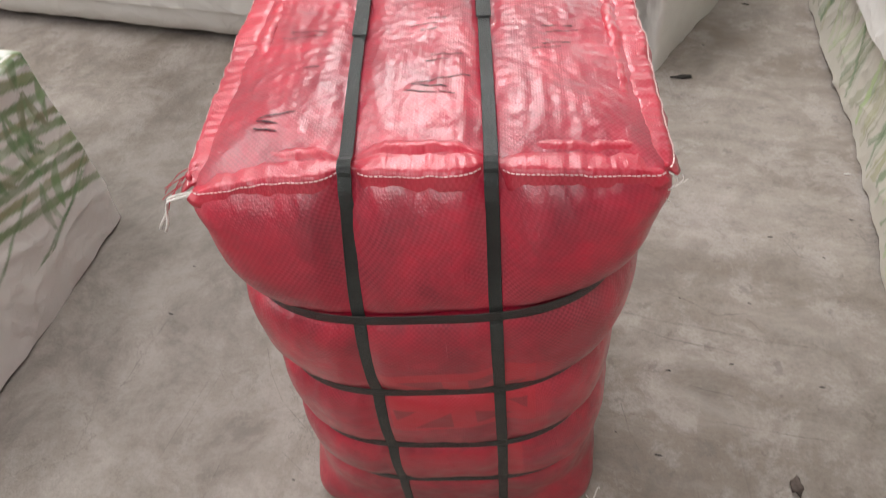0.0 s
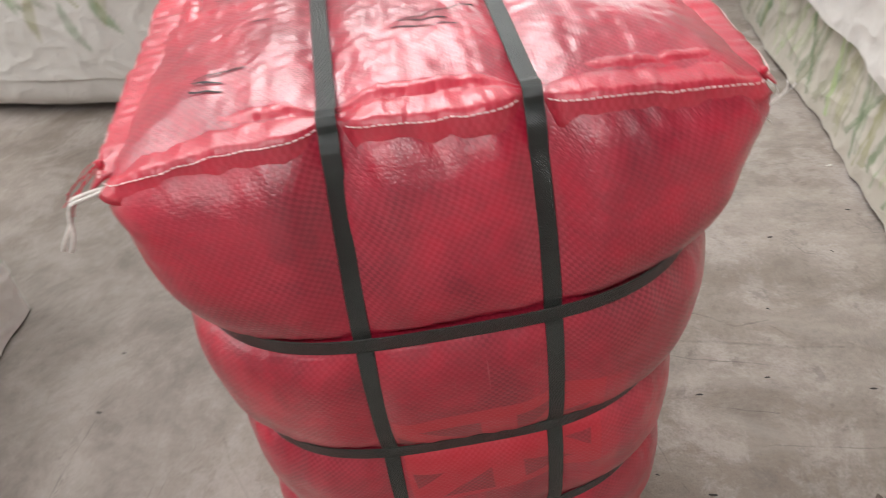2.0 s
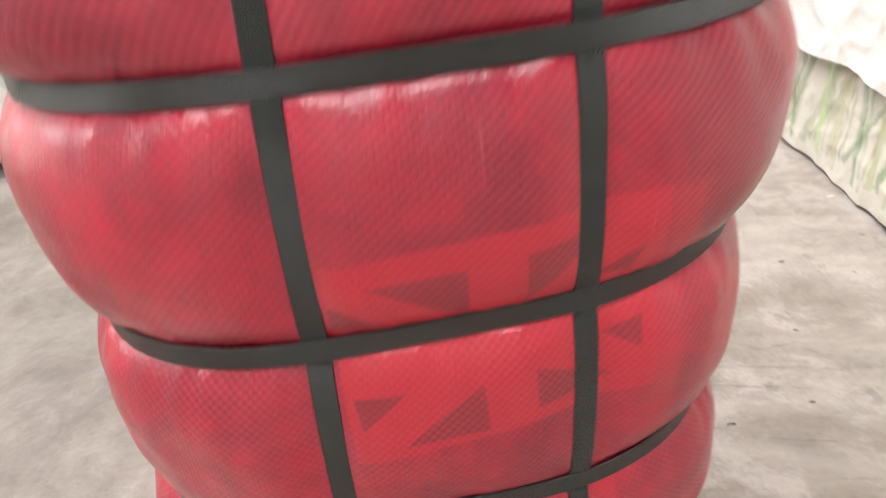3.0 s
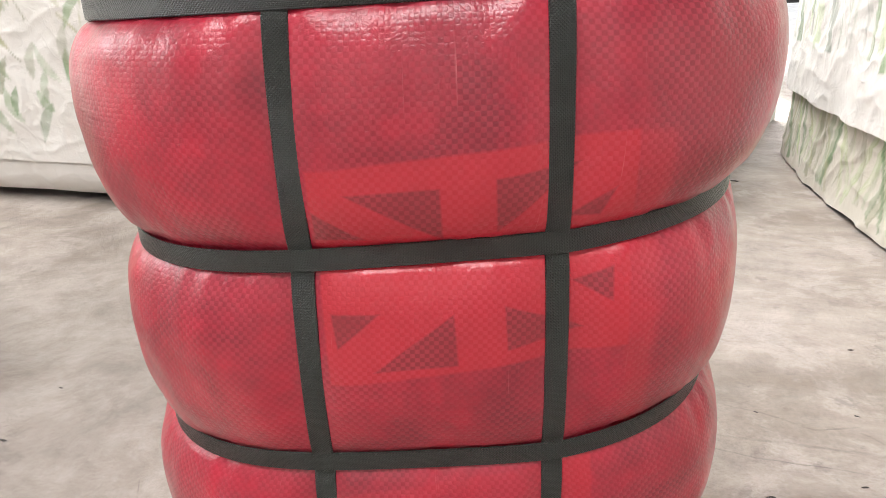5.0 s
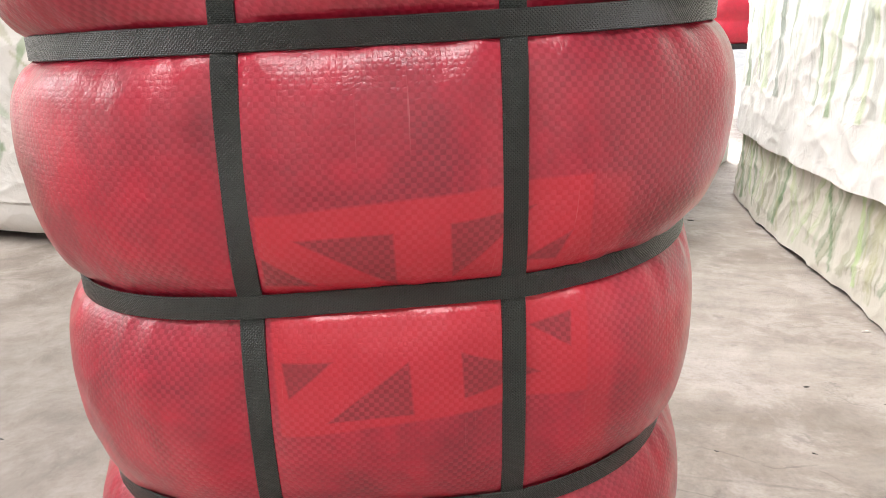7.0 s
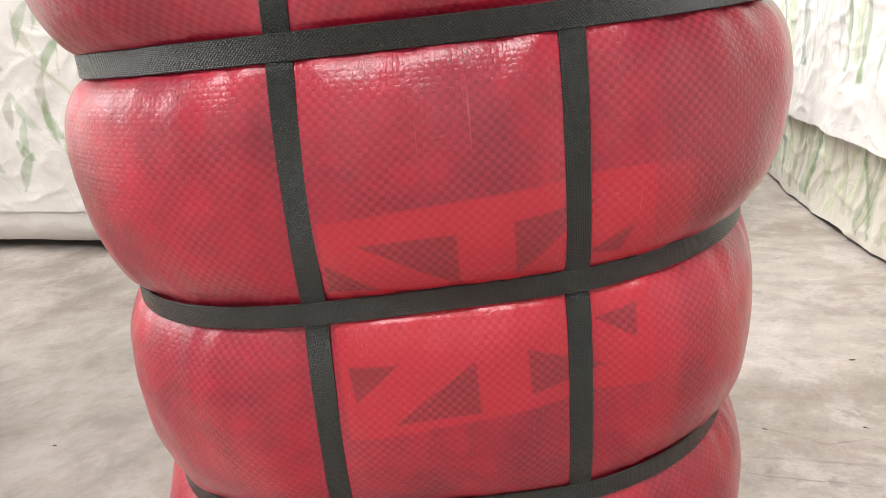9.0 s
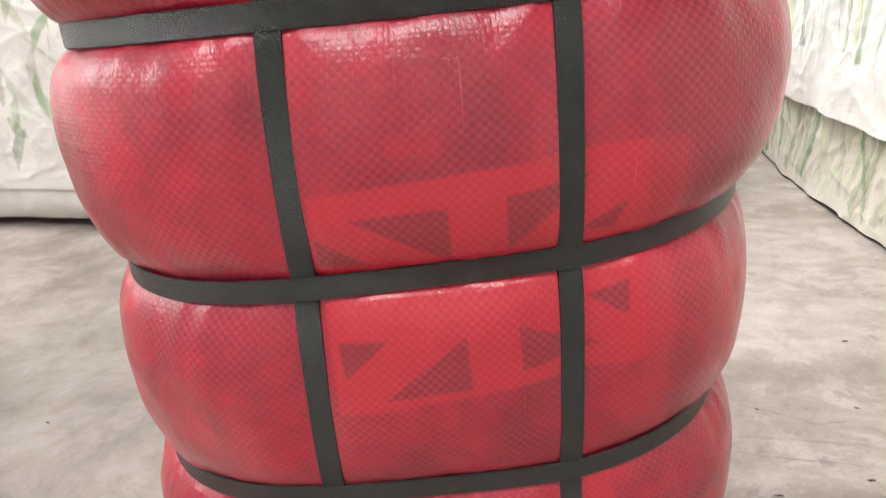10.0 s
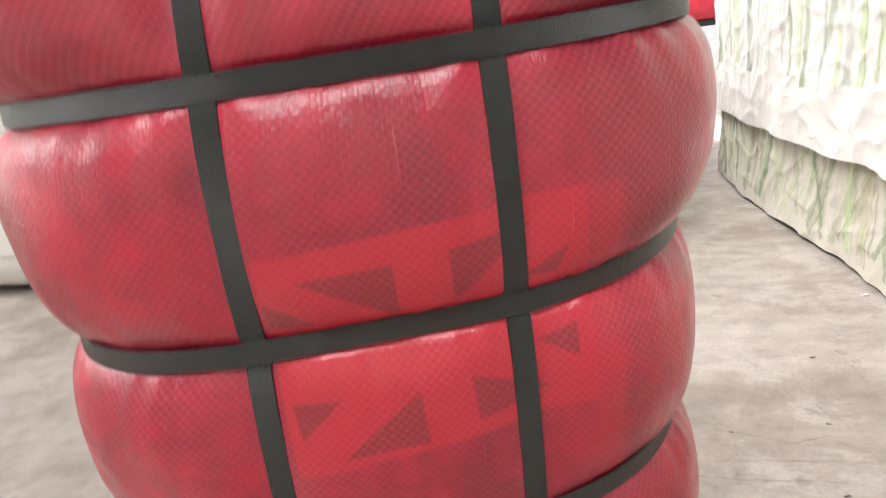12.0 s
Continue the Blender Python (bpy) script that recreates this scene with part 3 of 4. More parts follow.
def upright_strap(side, parent):
    pts = []
    for j in range(150):
        z = 0.006 + (TOP - 0.006) * j / 149
        x = strap_x(side, z)
        p = side_point(theta_at(x, z), z)[0]
        over = max(0.0, (z - 0.895) / (TOP - 0.895))
        pts.append(Vector((x, p.y - 0.0022 - 0.011 * min(1.0, 1.5 * over) ** 0.8, z)))
    lip = pts[-1] + Vector((0, 0.011, 0))
    pts.append(Vector((lip.x, lip.y - 0.0095, TOP + 0.006)))
    pts.append(Vector((lip.x, lip.y - 0.005, TOP + 0.0115)))
    pts.append(Vector((lip.x, lip.y + 0.003, TOP + 0.0135)))
    drift = -0.055 if side < 0 else -0.035
    for j in range(60):
        y = lip.y + 0.012 + (BACK[-1] - 0.02 - lip.y) * j / 59
        x = strap_x(side, TOP) + drift * max(0, y - 0.1)
        t = abs((y - 0.3575) / 0.2825)
        pts.append(Vector((x, y, top_height(x, y, min(1, t)) + 0.006 + 0.006 * math.exp(-(y - lip.y) / 0.025))))
    x = pts[-1].x
    for j in range(60):
        z = TOP - 0.01 - (TOP - 0.02) * j / 59
        p = side_point(-theta_at(x, z), z)[0]
        pts.append(Vector((x, p.y + 0.003, z)))
    across = [Vector((1, 0, 0))] * len(pts)
    outs = []
    for i in range(len(pts)):
        d = (pts[min(i + 1, len(pts) - 1)] - pts[max(i - 1, 0)]).normalized()
        outs.append(Vector((0, -d.z, d.y)).normalized())
    ribbon("strap", pts, across, outs, 0.0171, 0.0011, STRAP, parent, "dark green embossed plastic strap")
    # the doubled end, gripped by a crimped seal on the top
    tail = [(p, o) for p, o in zip(pts[151:211], outs[151:211]) if p.y > (0.335 if side < 0 else 0.372)]
    ribbon("strap_end", [p + o * 0.0022 for p, o in tail], across[:len(tail)], [o for _, o in tail], 0.0215, 0.0016, STRAP, parent, "dark overlapping strap end")


def rim_path(lo, hi, count):
    """Points spaced evenly along the rim, with the way outward."""
    fine = [lo + (hi - lo) * i / 1500 for i in range(1501)]
    ring = [side_point(th, TOP)[0] for th in fine]
    run = np.r_[0, np.cumsum([(b - a).length for a, b in zip(ring, ring[1:])])]
    pts, outs = [], []
    for th in np.interp(np.linspace(0, run[-1], count), run, fine):
        d = (side_point(th + 0.004, TOP)[0] - side_point(th - 0.004, TOP)[0]).normalized()
        pts.append(side_point(th, TOP)[0])
        outs.append(Vector((d.y, -d.x, 0)).normalized())
    return pts, outs


def hem(pts, outs, parent, label, seed, reach=0.016, size=1.0):
    """A folded hem along the rim: a soft flat band with a rolled edge, pinched under the straps, and its stitch line."""
    verts, uvs, stitch, run = [], [], [], 0.0
    shape = [(-0.041, 0.001), (-0.038, 0.0060), (-0.032, 0.0088), (-0.026, 0.0080), (-0.0225, 0.0040), (-0.019, 0.0058), (-0.012, 0.0075), (-0.004, 0.0088), (0.002, 0.0098),
             (0.0065, 0.0085), (0.0100, 0.002), (0.0140, -0.0075), (0.0178, -0.0155), (0.0160, -0.0170), (0.006, -0.003), (-0.036, -0.001)]
    around = len(shape)
    for i, (p, o) in enumerate(zip(pts, outs)):
        run += (p - pts[i - 1]).length if i else 0
        pinch = max(math.exp(-((p.x - strap_x(s, TOP)) / 0.017) ** 2) for s in (-1, 1)) if p.y < 0.12 else 0
        wob = 0.004 * noise.noise(Vector((run * 18, seed, 0))) + 0.0018 * noise.noise(Vector((run * 60, seed, 4)))
        lift = 0.003 * noise.noise(Vector((run * 11, seed, 8))) + 0.0012 * noise.noise(Vector((run * 70, seed, 2)))
        ends = min(1.0, 0.35 + 12 * min(i, len(pts) - 1 - i) / len(pts))
        for a, b in shape:
            a, b = a * size, b * size * (1 if a > -0.022 else 0.75 + 0.9 * noise.noise(Vector((run * 9, seed, 21))))
            a2 = a * (reach / 0.016) * (1 - 0.5 * pinch) + wob
            b2 = b * (1 - 0.55 * pinch) * ends + lift - 0.004
            b2 += 0.0016 * noise.noise(Vector((run * 45, a * 90, seed + 3))) + 0.0011 * noise.noise(Vector((run * 130, a * 150, seed + 6)))
            a2 += 0.0014 * noise.noise(Vector((run * 70, b * 160, seed + 9)))
            b2 += 0.026 * (1 - (1 + min(0.0, a2) / 0.285) ** 3)
            verts.append(p + o * (a2 * (1 - 0.4 * pinch) - 0.006 * pinch) + Vector((0, 0, b2)))
            uvs.append((run, a + b))
        stitch.append(p + o * ((0.0088 * size * (1 - 0.5 * pinch) + wob) * (1 - 0.4 * pinch) - 0.006 * pinch + 0.0008) + Vector((0, 0, 0.0042 * size * (1 - 0.55 * pinch) * ends + lift - 0.0036)))
    from_arrays("hem", verts, grid_faces(len(pts), around, True) + [tuple(range(around))[::-1], tuple(range(len(verts) - around, len(verts)))], HEM, parent, label, uvs)
    sv, sf = [], []
    for i in range(0, len(stitch) - 3, 4):
        a, b, o = stitch[i], stitch[i + 3], outs[i]
        if min(abs(a.x - strap_x(s, TOP)) for s in (-1, 1)) < 0.013 and a.y < 0.12:
            continue
        n = len(sv)
        w = 0.0010
        for q in (a, b):
            sv += [q - o * w + Vector((0, 0, 0.0004)), q + Vector((0, 0, 0.0011)), q + o * w + Vector((0, 0, 0.0004))]
        sf += [(n, n + 1, n + 4, n + 3), (n + 1, n + 2, n + 5, n + 4)]
    tagged(from_arrays("stitching", sv, sf, STITCH, parent, "pale stitch line"), kind="stuff")


def bale():
    base = new("clothing_bale")
    tagged(base, "tall red plastic-wrapped bale bound with dark green straps, standing on concrete", "bale")
    sack_mesh(base)
    for z in ROWS_Z:
        girth_strap(z, base)
    for side in (-1, 1):
        upright_strap(side, base)
    corner = math.pi / 4
    fp, fo = rim_path(-math.pi + corner, -corner, 420)
    hem(fp, fo, base, "folded red hem", 1.0, 0.016, 1.1)
    rp, ro = rim_path(-corner + 0.02, corner, 420)
    hem(rp, ro, base, "folded red hem", 5.0, 0.016, 1.1)
    lp, lo = rim_path(-math.pi + corner - 0.02, -math.pi - corner, 420)
    hem(lp, lo, base, "folded red hem", 9.0, 0.018, 1.15)
    # knotted corners and the inner stitch line along the sides
    for x, y in ((-0.279, 0.086), (0.286, 0.084)):
        bm = bmesh.new()
        bmesh.ops.create_icosphere(bm, subdivisions=3, radius=0.0045 if x < 0 else 0.0035)
        for v in bm.verts:
            v.co *= 1 + 0.55 * noise.noise(v.co * 90 + Vector((x * 9, 0, 0)))
            v.co = Vector((v.co.x * 0.9, v.co.y * 0.8, v.co.z * 1.1)) + Vector((x, y, TOP - 0.008))
        part("corner_gather", bm, HEM, base, smooth=True)
    # loose threads
    rnd = random.Random(4)
    a = Vector((-0.272, 0.078, TOP - 0.028))
    for k in range(2):
        pts = [a + Vector((-0.006 - 0.052 * t ** 0.7 - 0.004 * k + 0.003 * math.sin(9 * t + k * 2), -0.012 * t + 0.004 * k, -0.012 * t - 0.075 * max(0, t - 0.45) ** 1.1)) for t in [i / 24 for i in range(25)]]
        cord("loose_string", pts, 0.0017, THREAD, base, "frayed white tying string")
    for k in range(5):
        b = Vector((-0.276, 0.085 + 0.01 * k, TOP - 0.004))
        pts = [b + Vector((-(0.040 + 0.006 * k) * t + 0.003 * math.sin(7 * t + k * 2), -0.01 * t + 0.004 * math.sin(4 * t + k), -0.002 * k - 0.030 * t - 0.012 * t * t)) for t in [i / 14 for i in range(15)]]
        cord("loose_thread", pts, 0.0006, REDTHREAD, base, "frayed red thread", 4)
    for k in range(3):
        b = Vector((0.288, 0.080, TOP - 0.015))
        pts = [b + Vector((0.012 * math.sin(4 * t + k) + 0.004 * k, -0.006 * k, -0.035 * t)) for t in [i / 10 for i in range(11)]]
        cord("loose_string", pts, 0.0007, THREAD, base, "frayed white tying string", 4)
    pts = [Vector((0.262 + 0.03 * t, 0.092 - 0.015 * math.sin(5 * t), 0.003 + 0.004 * math.sin(9 * t) ** 2)) for t in [i / 16 for i in range(17)]]
    cord("loose_string", pts, 0.0016, THREAD, base, "frayed white tying string")
    # marker writing that cannot be read, as plain bars
    for cx, cy, w, n in ((-0.19, 0.16, 0.055, 3), (0.015, 0.215, 0.085, 3), (0.02, 0.275, 0.05, 2), (0.0, 0.36, 0.05, 3), (0.165, 0.30, 0.05, 2), (0.185, 0.345, 0.06, 2), (-0.17, 0.36, 0.07, 2), (-0.15, 0.27, 0.03, 1)):
        for k in range(n):
            bm = bmesh.new()
            ang = rnd.uniform(-0.25, 0.25)
            length = w * rnd.uniform(0.5, 1.0)
            ox, oy = cx + rnd.uniform(-0.012, 0.012), cy + 0.013 * (k - (n - 1) / 2)
            steps = 12
            rows = []
            for i in range(steps + 1):
                u = (i / steps - 0.5) * length
                x, y = ox + u * math.cos(ang), oy + u * math.sin(ang)
                row = []
                for s in (-1, 1):
                    hw = 0.0009 + 0.0009 * noise.noise(Vector((u * 120, k, cx * 40)))
                    px, py = x - s * hw * math.sin(ang), y + s * hw * math.cos(ang)
                    r = max(abs((px - 0.003) / 0.288), abs((py - 0.3575) / 0.2825))
                    q = Vector((px, py, 0))
                    d = 0.0030 * noise.noise(q * 14) + 0.0017 * noise.noise(Vector((px * 70, py * 18, 1))) + 0.0010 * noise.noise(q * 90)
                    row.append(bm.verts.new((px, py, top_height(px, py, min(1, r)) + d * (1 - min(1, r) ** 10) + 0.0006)))
                rows.append(row)
            for r0, r1 in zip(rows, rows[1:]):
                bm.faces.new((r0[0], r0[1], r1[1], r1[0]))
            part("marker_bar", bm, INK, base)
    return base


bale()


# ---- the sheeted stacks ----
WHITE = np.array([0.60, 0.575, 0.545])
GREENS = [np.array(c) for c in ((0.09, 0.18, 0.065), (0.15, 0.25, 0.10), (0.32, 0.44, 0.17), (0.045, 0.10, 0.05), (0.29, 0.29, 0.135), (0.18, 0.20, 0.10))]


def paint(u, v, strokes, ground):
    """Watercolour strokes on a cloth: (u0, v0, u1, v1, half width, leaf?, colour, strength)."""
    col = np.tile(ground, (len(u), 1))
    for u0, v0, u1, v1, hw, leaf, c, strength in strokes:
        du, dv = u1 - u0, v1 - v0
        size = math.hypot(du, dv) + 1e-6
        t = ((u - u0) * du + (v - v0) * dv) / size ** 2
        near = (t > -0.1) & (t < 1.1)
        side = np.abs((u - u0) * dv - (v - v0) * du) / size
        tt = np.clip(t, 0, 1)
        bow = 0.10 * size * np.sin(np.pi * tt) * (1 if leaf else 0.2)
        side = np.abs(((u - u0) * dv - (v - v0) * du) / size - bow)
        w = hw * (np.sin(np.pi * tt) ** 0.8 if leaf else 0.85 + 0.15 * np.cos(t * 40))
        edge = np.clip((w - side) / 0.004 + 0.5, 0, 1) * near * ((t > 0) & (t < 1))
        tone = strength * (0.86 + 0.14 * np.sin(t * 17 + u0 * 30))
        k = (edge * tone)[:, None]
        col = col * (1 - k) + c * k
    return col


def sheet(name, outline, bottom, top, painter, parent, label, step=0.007, puff=0.012, seed=0.0, batter=0.0, wavy=0.0, fine=None, out_by=0.0, cap=True, tuck=0.0):
    """A cloth hung round a stack: outline is a closed polygon, of which the stretches named in fine are made finely."""
    pts, runs, run = [], [], 0.0
    n = len(outline)
    for i in range(n):
        a, b = Vector(outline[i]), Vector(outline[(i + 1) % n])
        size = (b - a).length
        k = max(2, int(size / (step if fine is None or i in fine else 0.12)))
        for j in range(k):
            pts.append(a + (b - a) * (j / k))
            runs.append(run + size * j / k)
        run += size
    # soft corners
    arr = np.array(pts)
    for _ in range(14):
        arr = 0.5 * arr + 0.25 * (np.roll(arr, 1, 0) + np.roll(arr, -1, 0))
    tang = np.roll(arr, -1, 0) - np.roll(arr, 1, 0)
    tang /= np.linalg.norm(tang, axis=1)[:, None] + 1e-9
    out = np.c_[tang[:, 1], -tang[:, 0]]
    levels = max(4, int((top - bottom) / step))
    verts, us, vs = [], [], []
    for j in range(levels):
        v = (top - bottom) * j / (levels - 1)
        for i in range(len(arr)):
            r = runs[i]
            z = bottom + v
            w = z
            q = Vector((r * 3.0, w * 3.0, seed))
            d = puff * (noise.noise(q) + 0.6 * noise.noise(Vector((r * 9, w * 5, seed + 3))))
            ridge = 1 - abs(noise.noise(Vector((r * 7 + w * 4, w * 9 - r * 3, seed + 6)))) * 2
            d += 0.35 * puff * max(0, ridge) ** 3
            sharp = 1 - abs(noise.noise(Vector((r * 6 - w * 4, w * 8 + r * 3, seed + 16)))) * 5
            d += 0.22 * puff * max(0, sharp)
            d += out_by - batter * w
            low = (1 - v / (top - bottom)) ** 4
            d -= tuck * low
            z += wavy * low * noise.noise(Vector((r * 4, 0, seed + 11)))
            d += 0.6 * wavy * low * noise.noise(Vector((r * 6, 0, seed + 13)))
            verts.append((arr[i][0] + out[i][0] * d, arr[i][1] + out[i][1] * d, z))
            us.append(r)
            vs.append(w)
    rings = 0
    if cap:
        # the sheet lies on over the top
        rings, mid = 16, arr.mean(0)
        for j in range(1, rings + 1):
            f = 0.36 * (j / rings) ** 1.3
            for i in range(len(arr)):
                edge = Vector(verts[(levels - 1) * len(arr) + i])
                x, y = edge.x + (mid[0] - edge.x) * f, edge.y + (mid[1] - edge.y) * f
                verts.append((x, y, edge.z + 0.012 * min(1.0, j / 3) + puff * noise.noise(Vector((x * 5, y * 5, seed)))))
                us.append(runs[i])
                vs.append(top + f * math.hypot(mid[0] - edge.x, mid[1] - edge.y))
    faces = grid_faces(levels + rings, len(arr), True)
    base = (levels + rings - 1) * len(arr)
    if cap:
        faces.append(tuple(range(base, base + len(arr))))
    us, vs = np.array(us), np.array(vs)
    return from_arrays(name, verts, faces, CLOTH, parent, label, None, painter(us, vs))


def reeds(seed, u0, u1, v0, v1, gap, wide, spread, colors):
    """Upright reeds or stems side by side."""
    rnd = random.Random(seed)
    strokes, u = [], u0
    while u < u1:
        a = rnd.uniform(-spread, spread)
        lo = v0 + rnd.uniform(0, 0.05)
        hi = v1 - rnd.uniform(0, 0.2) * (v1 - v0)
        half, tone, k = wide * rnd.uniform(0.3, 1.4), rnd.choice(colors), rnd.uniform(0.25, 0.8)
        end = u + (hi - lo) * math.tan(a)
        strokes.append((u, lo, end, hi, half, rnd.random() < 0.4, tone, k))
        if rnd.random() < 0.5:
            strokes.append((u + 0.7 * half, lo, end + 0.6 * half, hi, 0.25 * half, False, tone * 0.6, k))
        u += gap * rnd.uniform(0.4, 1.6)
    return strokes


def plain_cloth(u, v):
    return np.tile(WHITE, (len(u), 1))


def left_stack():
    base = tagged(new("sheeted_stack"), "tall stack under a white sheet printed with green bamboo", "covered stack")
    outline = [(-1.19, 0.24), (-1.09, 1.005), (-2.6, 1.16), (-2.7, -1.5), (-1.40, -1.6)]
    rnd = random.Random(5)
    strokes = []
    tones = [np.array(c) for c in ((0.13, 0.20, 0.07), (0.18, 0.18, 0.07), (0.10, 0.17, 0.055), (0.20, 0.26, 0.11))]
    for k in range(14):
        v = 0.165 + 0.047 * k + rnd.uniform(-0.012, 0.012)
        u = 0.80 - rnd.uniform(0, 0.04)
        a, size = math.pi - 0.17 - rnd.uniform(0, 0.12), rnd.uniform(0.35, 0.75)
        hw = rnd.uniform(0.009, 0.016)
        du, dv = size * math.cos(a), size * math.sin(a)
        tone = tones[k % 4]
        strokes.append((u, v, u + du, v + dv, hw, False, tone, 0.92))
        strokes.append((u, v - 0.75 * hw, u + du, v + dv - 0.75 * hw, 0.3 * hw, False, GREENS[1], 0.55))
        if k % 2:
            strokes.append((u, v + 0.8 * hw, u + du, v + dv + 0.8 * hw, 0.25 * hw, False, GREENS[4], 0.5))
    # long thin shoots rising from the hem
    for u, v, du, dv, hw in ((0.30, 0.12, 0.40, 0.11, 0.006), (0.42, 0.13, 0.33, 0.14, 0.004), (0.15, 0.16, 0.35, 0.16, 0.005), (0.02, 0.2, 0.3, 0.2, 0.005)):
        strokes.append((u, v, u + du, v + dv, hw, False, GREENS[0], 0.8))
    for k in range(34):
        u, v = 0.10 + 0.022 * k + rnd.uniform(-0.03, 0.03), rnd.uniform(0.30, 0.80)
        for _ in range(rnd.randint(1, 2)):
            a, size = -math.pi / 2 + rnd.uniform(-0.8, 0.6), rnd.uniform(0.09, 0.17)
            strokes.append((u, v, u + size * math.cos(a), max(0.15, v + size * math.sin(a)), rnd.uniform(0.009, 0.016), True, GREENS[rnd.choice((0, 1, 5, 0))], rnd.uniform(0.6, 0.9)))
    sheet("cover", outline, 0.125, 0.585, lambda u, v: paint(u, v, strokes, WHITE), base, "crumpled white cotton sheet with green bamboo print", 0.0055, 0.010, 2.0, 0.02, 0.0, (0,))
    sheet("hem_band", outline, 0.005, 0.145, plain_cloth, base, "plain white hem band", 0.008, 0.010, 2.0, 0.02, 0.010, (0,), 0.0015, False)
    bm = bmesh.new()
    for k in range(2):
        box(bm, (-1.30, -0.5 + 0.02 * k, 0.001 + 0.007 * k), (-1.185 - 0.004 * k, 0.19 - 0.012 * k, 0.006 + 0.007 * k), Matrix.Rotation(radians(-5), 4, "Z"))
    part("cardboard_base", bm, CARD, base, "dirty brown cardboard under the sheet")


def rear_stack():
    base = tagged(new("sheeted_stack"), "long stack under a white sheet with falling green leaves", "covered stack")
    outline = [(-2.7, 2.42), (-1.15, 1.985), (0.24, 1.66), (0.48, 2.6), (-2.5, 3.4)]
    rnd = random.Random(8)
    strokes = []
    for k in range(26):
        u, v = rnd.uniform(0.3, 1.9), rnd.uniform(0.40, 1.1)
        a, size = 1.9 + rnd.uniform(-0.6, 0.5), rnd.uniform(0.15, 0.45)
        strokes.append((u, v, u + size * math.cos(a), v + size * math.sin(a), rnd.uniform(0.002, 0.006), False, GREENS[k % 6], 0.7))
    for k in range(58):
        u, v = 0.4 + 1.5 * k / 58 + rnd.uniform(-0.02, 0.02), rnd.uniform(0.36, 1.0)
        a, size = -math.pi / 2 + rnd.uniform(-0.7, 0.7), rnd.uniform(0.10, 0.20)
        strokes.append((u, v, u + size * math.cos(a), max(0.23, v + size * math.sin(a)), rnd.uniform(0.014, 0.023), True, GREENS[(0, 1, 4, 1, 1, 5)[k % 6]], rnd.uniform(0.35, 0.8)))
    sheet("cover", outline, 0.165, 1.45, lambda u, v: paint(u, v, strokes, WHITE), base, "creased white cotton sheet with green leaf print", 0.0075, 0.011, 7.0, 0.015, 0.006, (0, 1), 0.016)
    sheet("hem_band", outline, 0.035, 0.185, plain_cloth, base, "plain white hem band", 0.009, 0.011, 7.0, 0.015, 0.012, (0, 1), 0.004, False, 0.05)
    for x, y in ((-2.2, 2.55), (-1.0, 2.25), (0.1, 1.95)):
        bm = bmesh.new()
        box(bm, (x - 0.08, y - 0.05, 0), (x + 0.08, y + 0.6, 0.05), Matrix.Rotation(radians(-14), 4, "Z"))
        part("timber_runner", bm, CARD, base, "dark timber runner under the stack")


def right_stack():
    base = tagged(new("sheeted_stack"), "tall stack under two white sheets with green reed prints", "covered stack")
    outline = [(2.9, -1.4), (2.9, 2.8), (1.42, 2.50), (1.30, 2.05), (1.235, 1.65), (1.185, 1.2), (1.12, 0.9), (1.075, 0.7), (0.98, 0.2), (0.95, -1.4)]
    start = 4.2 + 1.51
    low = reeds(31, start - 0.1, start + 2.6, 0.03, 0.40, 0.030, 0.015, 0.55, [GREENS[i] for i in (0, 1, 2, 4, 5)])
    sheet("lower_sheet", outline, 0.012, 0.42, lambda u, v: paint(u, v, low, WHITE * np.array([0.80, 0.78, 0.70])), base, "white sheet with a faded grass print, soiled at the floor", 0.007, 0.014, 21.0, 0.04, 0.018, tuple(range(1, 9)))
    high = reeds(37, start - 0.15, start + 2.7, 0.465, 1.4, 0.062, 0.022, 0.05, [GREENS[i] for i in (0, 1, 2, 2, 3)])
    wider = [(x - 0.020, y) if x < 2 else (x + 0.01, y) for x, y in outline]
    sheet("upper_sheet", wider, 0.300, 1.35, lambda u, v: paint(u, v, high, WHITE), base, "white sheet with upright green bamboo stems and a plain hem", 0.008, 0.014, 27.0, 0.0, 0.022, tuple(range(1, 9)))


def white_stack():
    base = tagged(new("low_sheeted_stack"), "low stack under a plain white sheet", "covered stack")
    outline = [(0.635, 1.63), (1.72, 3.25), (1.15, 3.65), (0.58, 2.72)]
    sheet("cover", outline, 0.004, 0.44, plain_cloth, base, "creased plain white sheet", 0.012, 0.010, 41.0, 0.0, 0.006)


left_stack()
rear_stack()
right_stack()
white_stack()


# ---- things beyond ----
def rack():
    base = tagged(new("metal_rack"), "dark steel rack with grey legs by the gate", "rack")
    for x, mat in ((2.30, STEEL), (2.42, GREYSTEEL), (2.62, GREYSTEEL), (2.86, STEEL)):
        for y in (5.0, 5.5):
            bm = bmesh.new()
            box(bm, (x - 0.025, y - 0.025, 0), (x + 0.025, y + 0.025, 0.50))
            part("leg", bm, mat, base)
    bm = bmesh.new()
    box(bm, (2.2, 4.95, 0.50), (2.95, 5.55, 0.54))
    part("shelf", bm, STEEL, base)


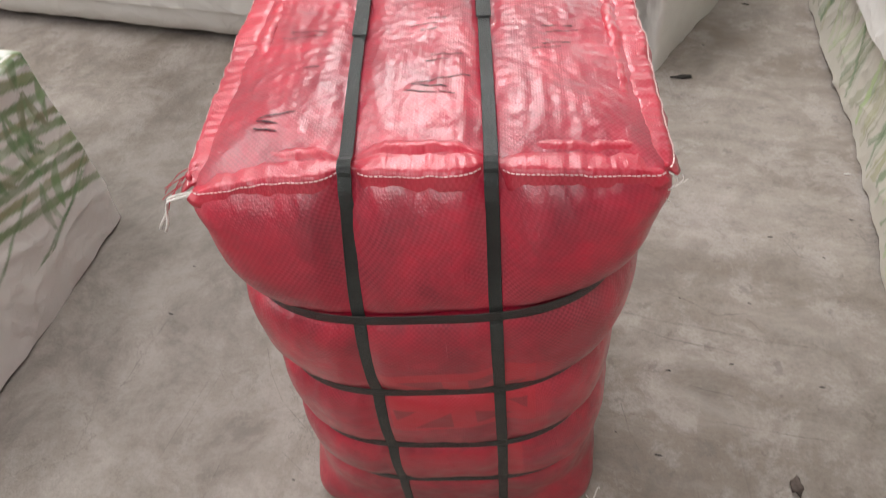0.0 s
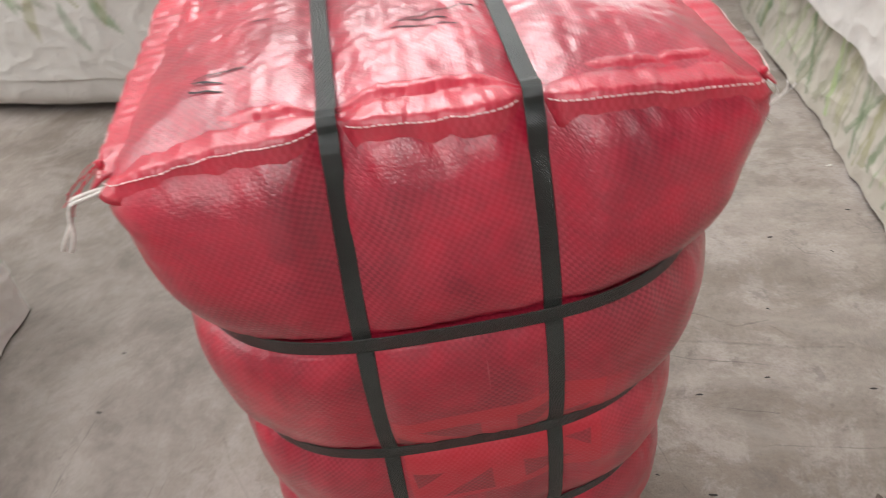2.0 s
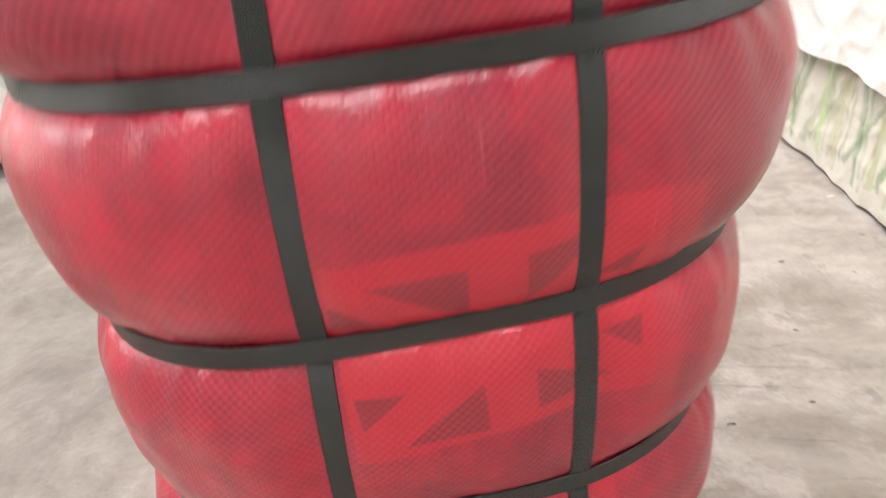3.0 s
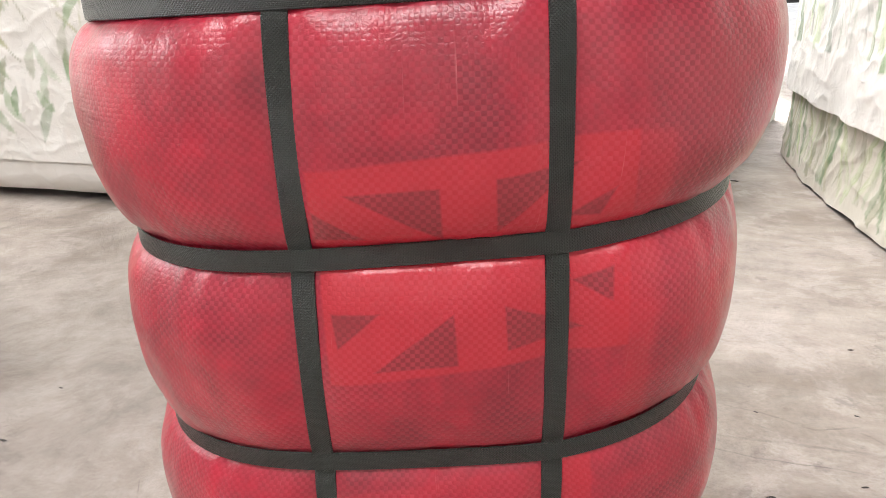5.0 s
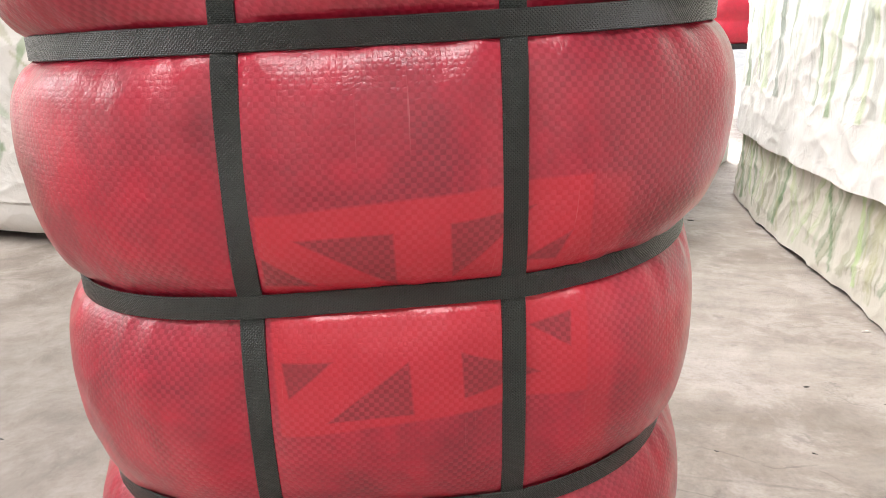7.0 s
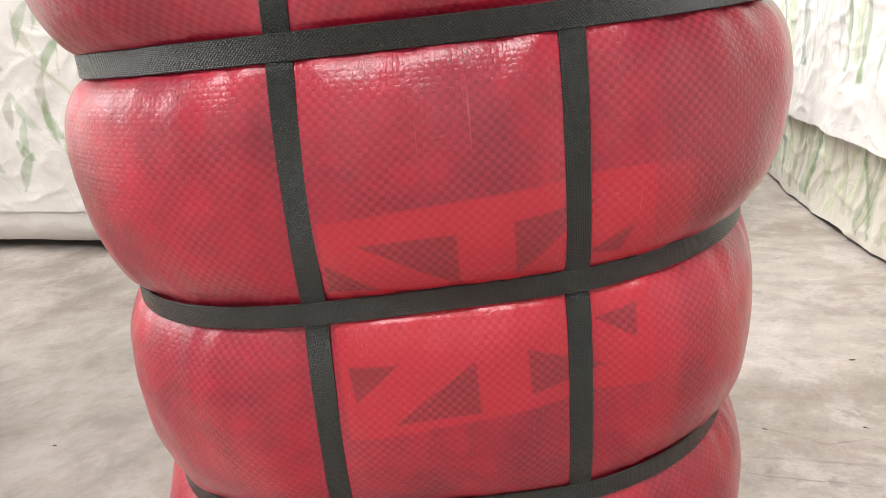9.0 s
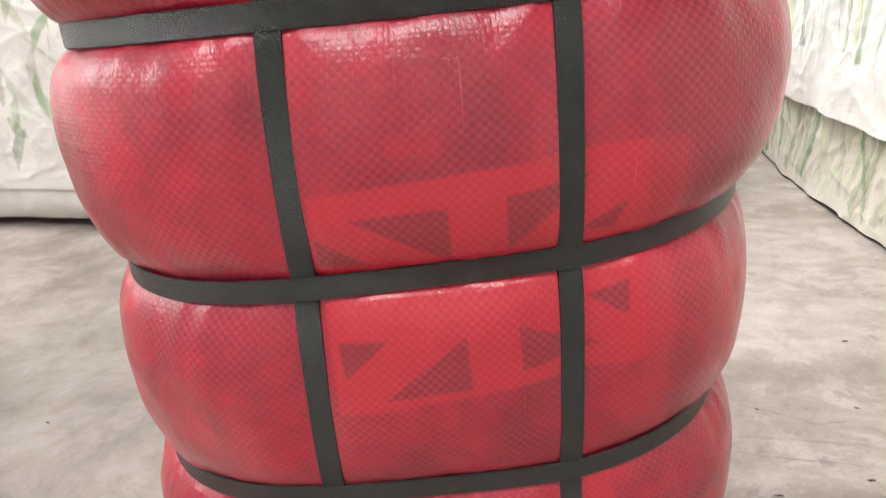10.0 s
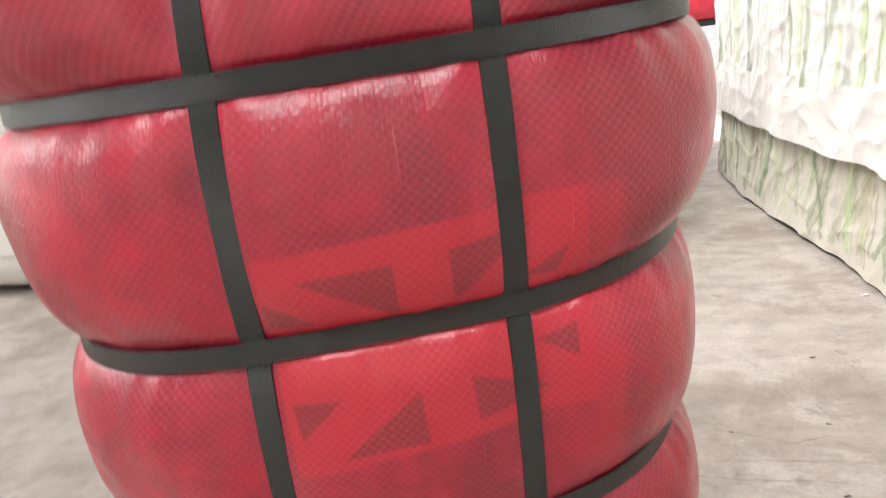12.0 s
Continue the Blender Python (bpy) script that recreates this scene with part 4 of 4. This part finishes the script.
def far_bale():
    """A second red bale lying on the rack."""
    base = tagged(new("clothing_bale"), "red plastic-wrapped bale lying on a metal rack", "bale")
    verts = []
    for j in range(40):
        z = j / 39
        for i in range(80):
            th = 2 * math.pi * i / 80
            c, s = math.cos(th), math.sin(th)
            g = 1 + 0.07 * abs(math.sin(z * math.pi * 3))
            x = 2.57 + 0.36 * g * math.copysign(abs(c) ** 0.5, c)
            y = 5.25 + 0.28 * g * math.copysign(abs(s) ** 0.5, s)
            verts.append((x, y, 0.542 + 0.5 * z))
    faces = grid_faces(40, 80, True) + [tuple(range(80))[::-1], tuple(range(3120, 3200))]
    from_arrays("sack", verts, faces, HEM, base)


rack()
far_bale()


def chip(x, y, size, mat, name, label, seed, flat=0.3, wide=0.4):
    bm = bmesh.new()
    bmesh.ops.create_icosphere(bm, subdivisions=2, radius=1)
    for v in bm.verts:
        k = 1 + 0.7 * noise.noise(v.co * 1.6 + Vector((seed, 0, 0)))
        k *= 1 + 0.5 * noise.noise(v.co * 4 + Vector((seed, 5, 0)))
        px, py = v.co.x * size * 1.25 * k, v.co.y * size * wide * k
        v.co = Vector((x + px * math.cos(seed) - py * math.sin(seed), y + px * math.sin(seed) + py * math.cos(seed), max(0, flat * size * (1 + v.co.z * k))))
    ob = tagged(part(name, bm, mat, smooth=True), label, "debris", "floor debris")
    return ob


for i, (x, y, s) in enumerate([(0.744, 1.61, 0.046), (0.832, 0.83, 0.010), (0.635, 0.417, 0.008), (0.484, 0.40, 0.009), (0.823, 0.353, 0.009), (0.426, 0.184, 0.010), (-0.377, 0.119, 0.006),
                               (-0.173, 0.011, 0.005), (-0.099, 0.022, 0.006), (1.065, 0.89, 0.007), (-0.811, 0.586, 0.010), (-0.796, 0.758, 0.007), (0.342, 0.239, 0.005), (1.071, 2.097, 0.020),
                               (0.851, 1.815, 0.008), (-1.0, 1.692, 0.006), (0.55, 0.62, 0.006), (0.72, 0.60, 0.006), (0.95, 0.75, 0.006)]):
    chip(x, y, s * 0.62, CHIP, "debris_flake", "small dark flake of debris on the concrete", i * 3.1, 0.15)
chip(1.118, 1.079, 0.008, PALECHIP, "debris_flake", "small white paper flake on the concrete", 50)
chip(0.697, 0.115, 0.014, CLOD, "mud_clod", "round brown clod lying on the concrete", 77, 0.6, 0.9)
